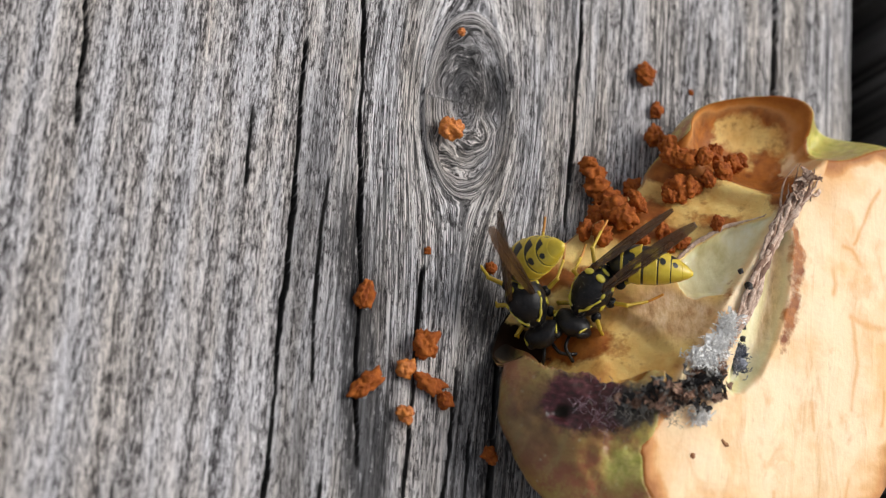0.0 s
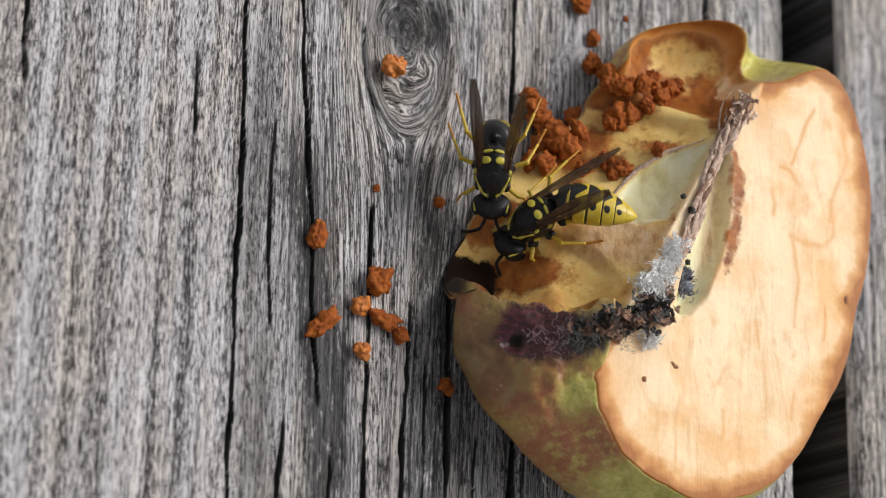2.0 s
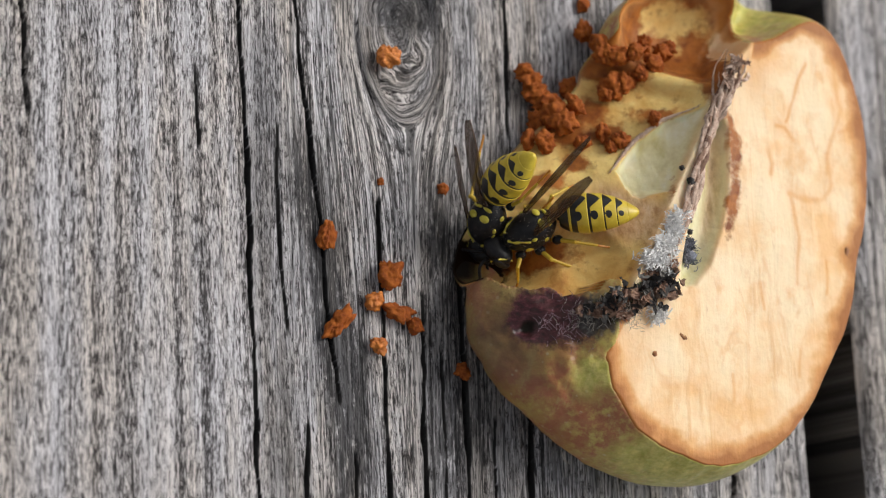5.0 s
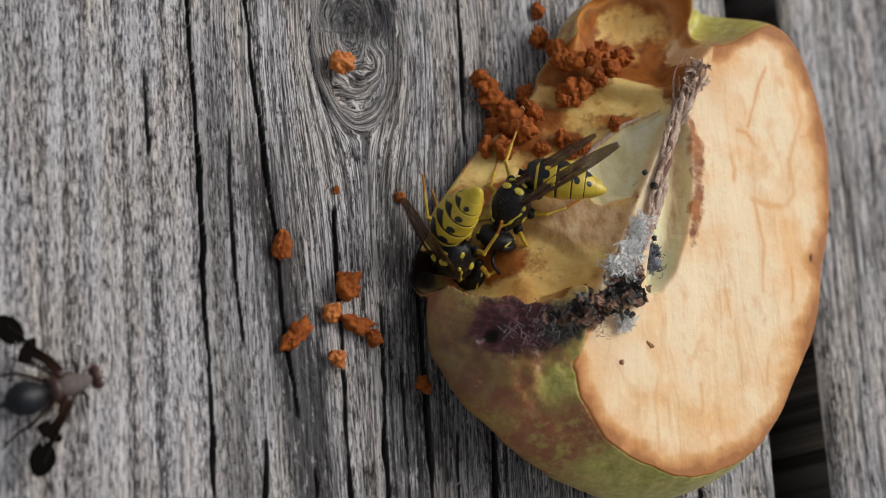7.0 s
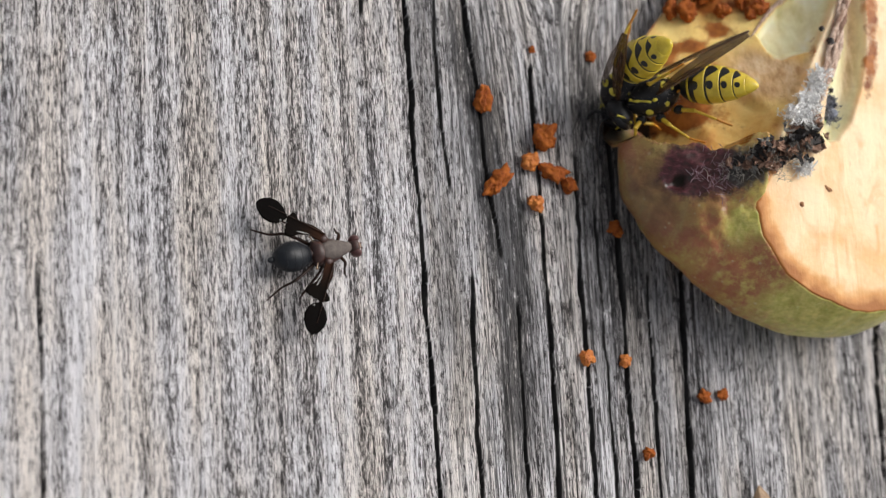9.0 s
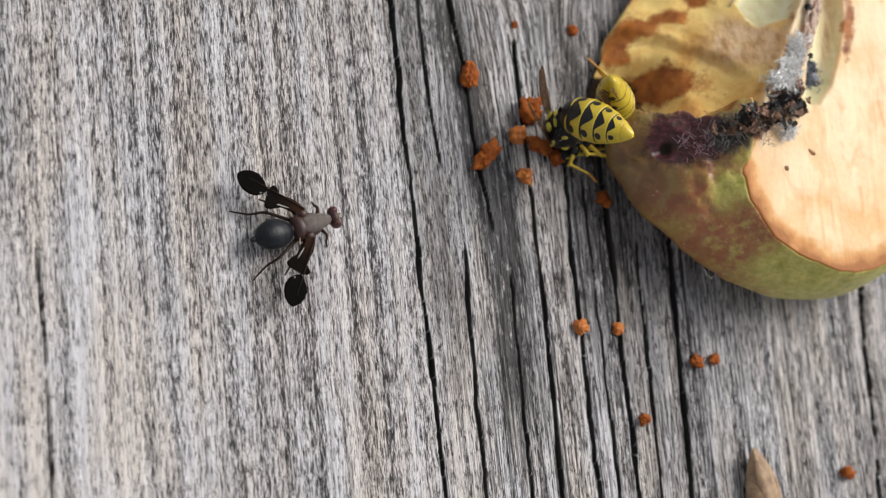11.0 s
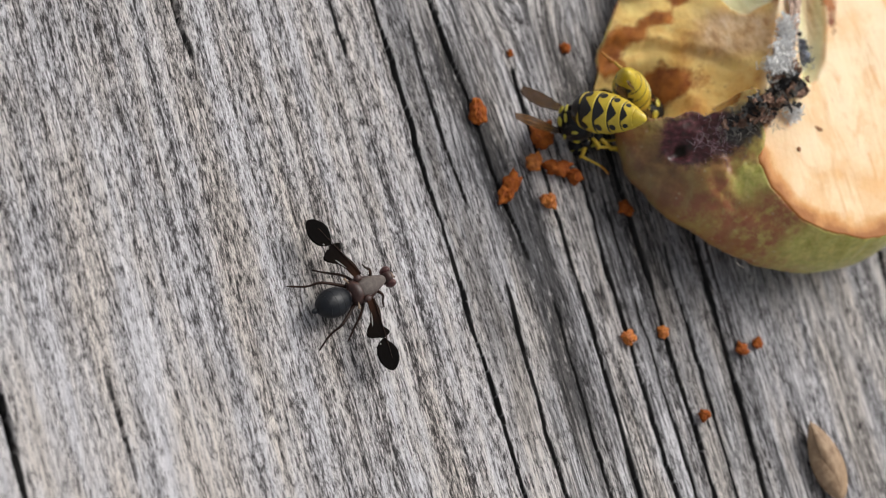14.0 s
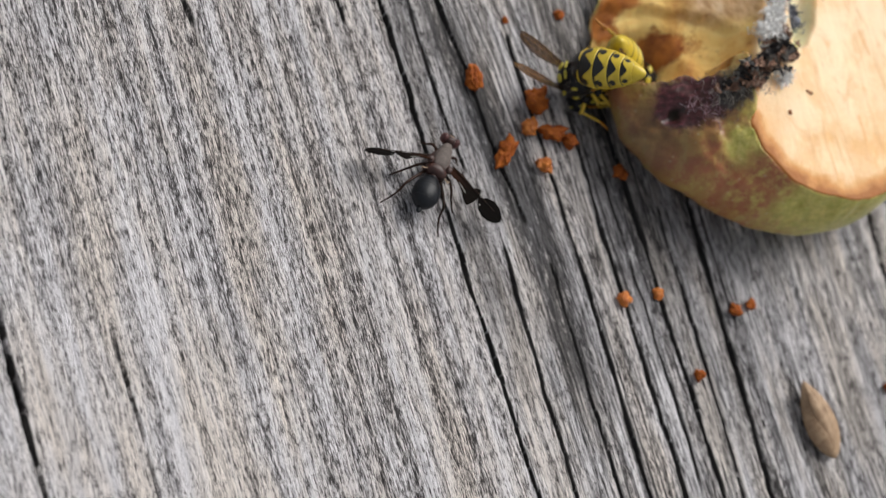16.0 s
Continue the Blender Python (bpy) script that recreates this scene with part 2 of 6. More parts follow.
    bump(t, b, calc(t, "ADD", noise_of(t, pos, 2.5, 4), calc(t, "MULTIPLY", patch, 2.0)), 0.7, 0.09)
    return m


flesh_mat, skin_mat = apple_flesh(), apple_skin()


def mottled(name, low, high, scale=1.5, rough=0.7, relief=0.08, **more):
    """Two tones of one stuff, with fine relief."""
    m, t, b = shader(name, rough, **more)
    pos = coords(t)
    n = noise_of(t, pos, scale, 5, 0.68)
    plug(t, ramp(t, n, [(0.34, low), (0.66, high)]), b.inputs["Base Color"])
    bump(t, b, noise_of(t, pos, scale * 2.2, 4, 0.7), 0.8, relief)
    return m


frass_mat = mottled("orange_brown_frass", (0.20, 0.040, 0.006), (0.48, 0.135, 0.018), 1.6, 0.75, 0.12, Specular_IOR_Level=0.25)
frass_bright = mottled("bright_orange_frass", (0.40, 0.095, 0.012), (0.72, 0.25, 0.035), 1.8, 0.5, 0.12)
fibre_mat = mottled("dry_brown_core_fibre", (0.13, 0.06, 0.04), (0.40, 0.25, 0.17), 1.4, 0.8, 0.15)
ridge_mat = mottled("dry_tan_core", (0.38, 0.23, 0.16), (0.78, 0.61, 0.49), 2.2, 0.8, 0.2)
lip_mat = mottled("torn_brown_edge", (0.20, 0.07, 0.022), (0.50, 0.24, 0.10), 1.3, 0.7, 0.18)
black_mat = mottled("black_rot", (0.006, 0.005, 0.005), (0.035, 0.028, 0.025), 2.5, 0.6, 0.1)
mould_mat = mottled("grey_white_mould", (0.80, 0.79, 0.77), (0.96, 0.95, 0.93), 2.0, 0.95, 0.1)

blue_mould = mottled("blue_grey_mould", (0.05, 0.055, 0.07), (0.34, 0.36, 0.42), 2.4, 0.95, 0.1)
grey_scrap = mottled("grey_dry_scrap", (0.10, 0.095, 0.085), (0.32, 0.30, 0.27), 1.8, 0.9, 0.1)
hair_mat = mottled("pale_curled_hair", (0.26, 0.22, 0.18), (0.62, 0.56, 0.48), 2.0, 0.8, 0.02)
purple_hair = mottled("purple_grey_down", (0.16, 0.08, 0.10), (0.45, 0.32, 0.36), 2.0, 0.8, 0.02)
leg_dark = mottled("dark_leg_chitin", (0.012, 0.007, 0.005), (0.05, 0.022, 0.014), 2.0, 0.5, 0.03, Specular_IOR_Level=0.2)
wasp_black = mottled("glossy_black_chitin", (0.006, 0.006, 0.007), (0.018, 0.017, 0.018), 3.0, 0.32, 0.04, Specular_IOR_Level=0.22)
wasp_yellow = mottled("yellow_chitin", (0.48, 0.40, 0.035), (0.64, 0.56, 0.07), 1.5, 0.35, 0.03)
leg_yellow = mottled("dull_yellow_leg_chitin", (0.50, 0.32, 0.025), (0.66, 0.46, 0.04), 1.5, 0.4, 0.03)
leg_orange = mottled("orange_leg_chitin", (0.42, 0.15, 0.016), (0.60, 0.27, 0.025), 2.0, 0.4, 0.03)


def banded_chitin():
    """Yellow with black marks where the mesh carries them."""
    m, t, b = shader("banded_chitin", 0.33)
    k = calc(t, "ADD", attr(t, "black"), calc(t, "MULTIPLY", calc(t, "SUBTRACT", noise_of(t, coords(t), 4.0, 2), 0.5), 0.12))
    yellow = ramp(t, noise_of(t, coords(t), 0.8, 4), [(0.35, (0.52, 0.36, 0.022)), (0.65, (0.70, 0.53, 0.05))])
    plug(t, mixed(t, ramp(t, k, [(0.47, 0.0), (0.53, 1.0)]), yellow, (0.008, 0.008, 0.008)), b.inputs["Base Color"])
    bump(t, b, noise_of(t, coords(t), 9.0, 3), 0.4, 0.02)
    return m


def membrane(name, colour, alpha, rough=0.25):
    m, t, b = shader(name, rough)
    n = noise_of(t, coords(t, (0.6, 3.0, 1)), 1.0, 3)
    plug(t, ramp(t, n, [(0.35, [0.6 * c for c in colour]), (0.65, colour)]), b.inputs["Base Color"])
    b.inputs["Alpha"].default_value = alpha
    return m


band_mat = banded_chitin()
wing_mat = membrane("brown_wing_membrane", (0.14, 0.07, 0.03), 0.66)
fly_pale = mottled("pale_tan_chitin", (0.30, 0.20, 0.13), (0.48, 0.36, 0.25), 2.0, 0.6, 0.02)
eye_red = mottled("dull_red_eye", (0.05, 0.014, 0.013), (0.11, 0.036, 0.032), 3.0, 0.4, 0.03)
def picture_wing():
    """Black blade that turns brown towards the stalk."""
    m, t, b = shader("black_banded_wing", 0.7, Specular_IOR_Level=0.03)
    sep = t.nodes.new("ShaderNodeSeparateXYZ")
    plug(t, coords(t), sep.inputs[0])
    along = calc(t, "MULTIPLY_ADD", sep.outputs[0], 0.18, 1.0)
    along = calc(t, "ADD", along, calc(t, "MULTIPLY", calc(t, "SUBTRACT", noise_of(t, coords(t, (1.2, 3.0, 1)), 1.0, 3), 0.5), 0.3))
    plug(t, ramp(t, along, [(0.30, (0.0035, 0.0028, 0.0025)), (0.66, (0.006, 0.004, 0.003)), (0.95, (0.032, 0.014, 0.008))]), b.inputs["Base Color"])
    bump(t, b, noise_of(t, coords(t, (1.0, 5.0, 1)), 1.0, 3), 0.5, 0.02)
    return m


fly_wing_mat = picture_wing()
clear_mat = membrane("clear_wing_window", (0.7, 0.68, 0.65), 0.55)
fly_blue = mottled("blue_black_abdomen", (0.004, 0.005, 0.007), (0.011, 0.013, 0.017), 2.4, 0.36, 0.03, Specular_IOR_Level=0.3)
fly_brown = mottled("red_brown_chitin", (0.022, 0.008, 0.006), (0.065, 0.024, 0.017), 2.0, 0.45, 0.03)
fly_grey = mottled("grey_brown_dusted_thorax", (0.085, 0.066, 0.057), (0.155, 0.125, 0.11), 2.4, 0.7, 0.03)
husk_mat = mottled("tan_grain_husk", (0.22, 0.13, 0.07), (0.44, 0.30, 0.18), 1.2, 0.6, 0.08)
# ---- boards ----
_rng = np.random.default_rng(5)
_lat = _rng.random((256, 256))


def lattice(u, v):
    """Smooth value noise, 0 to 1, for arrays."""
    i, j = np.floor(u).astype(int), np.floor(v).astype(int)
    a, b = u - i, v - j
    a, b = a * a * (3 - 2 * a), b * b * (3 - 2 * b)
    g = lambda p, q: _lat[p % 256, q % 256]
    return (g(i, j) * (1 - a) + g(i + 1, j) * a) * (1 - b) + (g(i, j + 1) * (1 - a) + g(i + 1, j + 1) * a) * b


def fractal(u, v, octaves=3):
    return sum(lattice(u * 2**k + 17 * k, v * 2**k + 31 * k) / 2**k for k in range(octaves)) / sum(1 / 2**k for k in range(octaves))


KNOT, KA, KB = (2.2, 12.4), 3.3, 7.2


def grain_of(x, y):
    """Coordinates along which the fibres run: they part round the knot, and turn into rings inside it."""
    dx, dy = x - KNOT[0], (y - KNOT[1]) * KA / KB
    r = np.sqrt(dx * dx + dy * dy) + 1e-6
    out = np.clip(r / KA, 1.02, None)
    u = KNOT[0] + dx * (1 - 0.92 / out**2) + 0.5 * (fractal(x * 0.02 + 3, y * 0.012, 2) - 0.5)
    inside = np.clip((KA * 1.08 - r) / (0.25 * KA), 0, 1)
    u = u * (1 - inside) + (r * 1.6 + 2 * fractal(x * 0.5, y * 0.5, 2)) * inside
    v = y * (1 - inside) + inside * (4 * np.arctan2(dy, dx) + y * 0.5)
    return u, v, inside


# cracks: x at y = 0, lean, from y, to y, width, depth
CRACKS = [
    (-10.6, -0.025, -60, 14, 0.15, 2.0), (-5.35, -0.09, -17, 20, 0.16, 2.0), (-6.2, 0.008, -60, -18, 0.12, 1.7), (-0.2, 0.0, -60, -1, 0.15, 1.8),
    (2.95, 0.0, -60, -8, 0.16, 2.0), (6.4, 0.0, -60, -5, 0.19, 2.2), (12.3, 0.035, -60, -15, 0.22, 2.2), (31.2, 0.063, -60, -12, 0.17, 1.8),
    (29.2, 0.0, 8, 60, 0.17, 1.8), (10.9, 0.015, 4, 40, 0.13, 1.5), (-26.35, -0.06, 2.5, 22, 0.12, 1.4), (-46.5, -0.02, -60, -14, 0.2, 2.0),
    (-39.0, -0.02, -60, -18, 0.06, 0.5), (-14.2, -0.02, 1, 8, 0.08, 1.0), (-2.5, 0.01, -60, -20, 0.10, 1.4),
    (-8.1, -0.02, -12, 4, 0.09, 1.3), (4.6, 0.0, -40, -12, 0.09, 1.2), (9.1, 0.02, -60, -17, 0.10, 1.3),
]


def split_of(x, y):
    """Depth of the long splits, in mm."""
    x, y = np.asarray(x, float), np.asarray(y, float)
    u, v, inside = grain_of(x, y)
    h = 0 * u
    for x0, lean, y0, y1, w, deep in CRACKS:
        at = x0 + lean * y + 0.45 * (fractal(y * 0.16 + x0, y * 0 + x0 * 3.7, 2) - 0.5) + 0.22 * (fractal(y * 0.9 + x0, y * 0 + x0 * 1.7, 3) - 0.5)
        ww = w * (0.12 + 1.25 * fractal(y * 0.3 + 7 * x0, y * 0 + 5.0, 3))
        fade = np.clip((y - y0) / 3.0, 0, 1) * np.clip((y1 - y) / 3.0, 0, 1)
        h = h + 1.6 * deep * fade * np.exp(-(((x - at) / (0.9 * ww)) ** 6))
    return h


def wood_height(x, y):
    """Relief of the old board's top, in mm: fibres, year rings, splits and the sunken knot."""
    x, y = np.asarray(x, float), np.asarray(y, float)
    u, v, inside = grain_of(x, y)
    h = 0.20 * (fractal(u * 2.4, v * 0.11, 3) - 0.5) + 0.26 * (fractal(u * 0.75 + 9, v * 0.02, 2) - 0.5)
    h += 0.10 * (lattice(u * 5.5, v * 0.3) - 0.5) - split_of(x, y)
    h -= inside * (0.35 + 0.5 * np.clip((fractal(x * 0.9, y * 0.7, 3) - 0.42) * 3, 0, 1))
    ring = np.abs(np.sqrt((x - KNOT[0]) ** 2 + ((y - KNOT[1]) * KA / KB) ** 2) / KA - 1.12)
    h -= 0.45 * np.exp(-((ring / 0.045) ** 2)) * (fractal(x * 0.4, y * 0.25, 2) > 0.42)
    return h


# grey stains; the blob at (4.6, -4.5) also paints shade beside the apple
STAINS_AND_SHADE = [(-9.2, 5.5, 1.6, 7, 0.6), (-5.5, -3.5, 1.7, 5, 0.6), (-3.2, -14.5, 1.7, 5, 1.6), (-9.4, -6, 1.1, 9, 0.6), (1.6, 15, 2.0, 3.2, 1.2),
          (4.4, 13.5, 0.8, 1.6, 1.2), (5, -20, 2.5, 8, 0.9), (-2, -27, 2, 7, 0.6), (11, -28, 3, 8, 0.6), (4.6, -4.5, 2.0, 6, 1.0), (-8, -20, 1.4, 8, 0.7), (8, -16, 3, 6, 0.4),
          (-4.6, -8, 1.2, 5, 1.4), (-6.2, 0, 1.2, 4, 0.8), (-2.9, -20, 1.2, 5, 0.9), (-3.6, -27, 1.3, 4, 1.0), (2.4, 14.2, 1.3, 1.8, 1.2)]


def stain_and_shade_of(x, y):
    s = 0 * x
    for cx, cy, a, b, k in STAINS_AND_SHADE:
        s = s + k * np.exp(-(((x - cx) / a) ** 2) - (((y - cy) / b) ** 2))
    return s


def plank(name, xs, ys, height, split, thick, label):
    """A board with a worn top: a grid of heights, with straight sides and a flat underside."""
    nx, ny = len(xs), len(ys)
    X, Y = np.meshgrid(xs, ys)
    Z = height(X, Y)
    edge = np.minimum(X - xs[0], xs[-1] - X)
    Z = Z - 0.9 * np.exp(-edge / 0.5)
    top = np.stack([X, Y, Z], -1).reshape(-1, 3)
    low = top.copy()
    low[:, 2] = -thick
    k = np.arange(nx * ny).reshape(ny, nx)
    quads = np.stack([k[:-1, :-1], k[:-1, 1:], k[1:, 1:], k[1:, :-1]], -1).reshape(-1, 4)
    ring = np.r_[k[0, :], k[1:, -1], k[-1, -2::-1], k[-2:0:-1, 0]]
    n = len(top)
    hi, lo = n + np.arange(len(ring)), n + len(ring) + np.arange(len(ring))
    sides = np.stack([np.roll(hi, -1), hi, lo, np.roll(lo, -1)], -1)
    verts = np.concatenate([top, top[ring], low[ring]]) * MM
    me = bpy.data.meshes.new(name)
    me.from_pydata(verts.tolist(), [], quads.tolist() + sides.tolist() + [lo[::-1].tolist()])
    u, v, _ = grain_of(verts[:, 0] / MM, verts[:, 1] / MM)
    side = np.r_[np.zeros(n), np.full(2 * len(ring), 1.0)]
    g = np.stack([u + side * 9, v, side], -1).astype(np.float32)
    me.attributes.new("grain", "FLOAT_VECTOR", "POINT").data.foreach_set("vector", g.ravel())
    s = stain_and_shade_of(verts[:, 0] / MM, verts[:, 1] / MM).astype(np.float32)
    me.attributes.new("stain_and_shade", "FLOAT", "POINT").data.foreach_set("value", s)
    vx, vy = verts[:, 0] / MM, verts[:, 1] / MM
    pale = np.clip((-14 - vx) / 25, 0, 1) * np.clip((-8 - vy) / 16, 0, 1) + 0.8 * np.exp(-(((vx + 47) / 6) ** 4) - ((vy + 26) / 10) ** 4)
    me.attributes.new("pale", "FLOAT", "POINT").data.foreach_set("value", pale.astype(np.float32))
    # mask for painted shade: inside the splits, and evenly down the side walls
    painted_shade = np.r_[np.clip(np.maximum(np.maximum(split(top[:, 0] - 0.09, top[:, 1]), split(top[:, 0] + 0.05, top[:, 1])), split(top[:, 0], top[:, 1])) / 0.45, 0, 1) * (edge.ravel() > 1.2), np.full(2 * len(ring), 0.78)].astype(np.float32)
    me.attributes.new("painted_shade", "FLOAT", "POINT").data.foreach_set("value", painted_shade)
    me.materials.append(wood)
    me.shade_smooth()
    return tagged(new(name, me), label, "board", kind="structure")


def steps(*spans):
    """Stations along an axis: (from, to, step) spans joined."""
    return np.unique(np.concatenate([np.linspace(a, b, max(2, int(round((b - a) / s)) + 1)) for a, b, s in spans]).round(4))


board_y = steps((-320, -60, 20), (-60, -50, 2), (-50, -38, 0.5), (-38, 22, 0.25), (22, 36, 0.5), (36, 50, 2), (50, 320, 20))
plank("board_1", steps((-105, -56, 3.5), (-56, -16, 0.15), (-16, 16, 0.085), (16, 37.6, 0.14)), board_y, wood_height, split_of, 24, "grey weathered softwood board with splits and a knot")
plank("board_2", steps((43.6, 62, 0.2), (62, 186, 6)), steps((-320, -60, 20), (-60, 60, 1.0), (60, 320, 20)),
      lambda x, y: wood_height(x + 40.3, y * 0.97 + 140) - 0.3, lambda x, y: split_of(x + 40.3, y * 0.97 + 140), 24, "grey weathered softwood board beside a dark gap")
me = bpy.data.meshes.new("ground")
me.from_pydata([(-300, -300, -0.0245), (300, -300, -0.0245), (300, 300, -0.0245), (-300, 300, -0.0245)], [], [(0, 1, 2, 3)])
me.materials.append(soil)
tagged(new("ground", me), "dark soil under the boards", "ground", kind="structure")
# ---- the apple piece ----
MID = np.array([22.0, -3.0])
# widest outline seen from above, counter-clockwise from the east
_out = np.array([(39.0, 1), (38.8, 8), (36.5, 14.3), (31.8, 17.2), (28.2, 17.8), (23.2, 16.9), (19.3, 15), (17.4, 12), (16.6, 8.6), (13.4, 5.2),
                 (9.6, 1.6), (6.8, -3), (5.3, -8), (4.8, -10.3), (5.4, -12.9), (7.6, -15.8), (10.4, -18.4), (14.6, -21.3), (19.7, -22.8), (24.5, -22.7),
                 (29.1, -20.7), (33.4, -15.1), (37.1, -6)])
_ang = np.unwrap(np.arctan2(*(_out - MID).T[::-1]))
_rad = np.hypot(*(_out - MID).T)


def reach(th):
    """Radius of the outline for an angle, smoothed."""
    th = np.asarray(th, float)
    a = np.r_[_ang - 2 * np.pi, _ang, _ang + 2 * np.pi]
    r = np.tile(_rad, 3)
    w = np.exp(-(((np.mod(th[..., None] - np.linspace(-0.09, 0.09, 7) + np.pi, 2 * np.pi) - np.pi) * 0 + np.linspace(-1, 1, 7)) ** 2))
    base = _ang[0] + np.mod(th[..., None] + np.linspace(-0.09, 0.09, 7) - _ang[0], 2 * np.pi)
    return (np.interp(base, a, r) * w).sum(-1) / w.sum(-1)


def smooth(a, b, x):
    k = np.clip((x - a) / (b - a), 0, 1)
    return k * k * (3 - 2 * k)


def dome_of(x, y):
    """Height of the whole apple's skin over a place, before anything was cut or gnawed away."""
    d = np.stack([x - MID[0], y - MID[1]], -1)
    th = np.arctan2(d[..., 1], d[..., 0])
    rho = np.clip(np.hypot(d[..., 0], d[..., 1]) / reach(th), 0, 1)
    lift = np.interp(np.degrees(th), [-180, -165, -150, -130, -110, -95, -60, 0, 45, 70, 90, 120, 150, 180],
                     [4.0, 4.0, 5.4, 7.7, 11.4, 14.5, 17, 17, 16, 13, 10, 8, 6, 4.0])
    across = -(x - 30.0) * 0.73 + (y - 13.4) * 0.68
    along = (x - 30.0) * 0.68 + (y - 13.4) * 0.73
    stem = 6.5 * np.exp(-(((across - 0.5) / 2.3) ** 2) - ((along + 0.3) / 4.8) ** 2)
    puck = 0.8 * np.exp(-(((x - 8.5) / 0.7) ** 2 + ((y + 11.7) / 0.7) ** 2))
    lumps = 0.7 * (fractal(x * 0.13 + 40, y * 0.13 + 9, 2) - 0.5) + 0.45 * (fractal(x * 0.7 + 3, y * 0.7, 3) - 0.5)
    lumps = lumps + 1.7 * (fractal(x * 0.42 + 7, y * 0.42, 3) - 0.5) * smooth(-9, -12, y) * smooth(27, 22, x)
    return 3.6 + lift * np.sqrt(1 - rho**2) + 7 * (1 - rho) ** 2 - stem - puck + lumps


_rim = []


def rim_gap(x, y):
    """How far inside the skin's edge a place on the cut lies, in mm."""
    if not _rim:
        th = np.linspace(-np.pi, np.pi, 361)
        f = np.linspace(0.3, 1.0, 260)
        px, py = MID[0] + np.outer(f, reach(th) * np.cos(th)), MID[1] + np.outer(f, reach(th) * np.sin(th))
        inside = dome_of(px, py) > cut_of(px, py)
        last = len(f) - 1 - np.argmax(inside[::-1], 0)
        _rim.extend((th, f[last] * reach(th)))
    dx, dy = x - MID[0], y - MID[1]
    return np.interp(np.arctan2(dy, dx), _rim[0], _rim[1]) - np.hypot(dx, dy)


RIDGE_A, RIDGE_B = np.array([15.2, -9.8]), np.array([26.0, 9.6])
_dir = (RIDGE_B - RIDGE_A) / np.linalg.norm(RIDGE_B - RIDGE_A)
_nrm = np.array([-_dir[1], _dir[0]])


def ridge_coords(x, y):
    """Along the core, and away from it to the gnawed side."""
    s = (x - RIDGE_A[0]) * _dir[0] + (y - RIDGE_A[1]) * _dir[1]
    return s, (x - RIDGE_A[0]) * _nrm[0] + (y - RIDGE_A[1]) * _nrm[1]


def pocket_right(s, d):
    """Teardrop seed chamber on the pale side: 0 at its edge, 1 well inside."""
    near = np.interp(s, [3.2, 5.1, 8.5, 11, 14.3, 17.7], [-3.2, -2.7, -1.8, -1.4, -0.6, -0.1])
    far = chamber_far(s)
    return np.clip(np.minimum(np.minimum(near - d, d - far) / 1.1, np.minimum(s - 3.3, 17.6 - s) / 1.2), 0, 1)


def chamber_far(s):
    """Outer edge of that chamber along the core."""
    return np.interp(s, [3.2, 4.0, 6.2, 9.2, 12, 14, 16.5, 17.7], [-3.9, -4.7, -5.2, -4.9, -4.1, -3.2, -2.0, -0.6])


def pocket_left(s, d):
    """Pale wedge of seed chamber on the gnawed side, with a torn lower edge."""
    far = np.interp(s, [7.8, 9.8, 13.2, 15.6, 17.4], [3.6, 3.8, 3.05, 2.1, 0.4])
    low = np.interp(d, [0.2, 1.5, 2.6, 3.8], [9.4, 8.2, 8.7, 9.9]) + 0.7 * (fractal(d * 1.3, s * 0.4, 3) - 0.5)
    return np.clip(np.minimum(np.minimum(d - 0.1, far - d) / 0.8, (s - low) / 1.0), 0, 1)


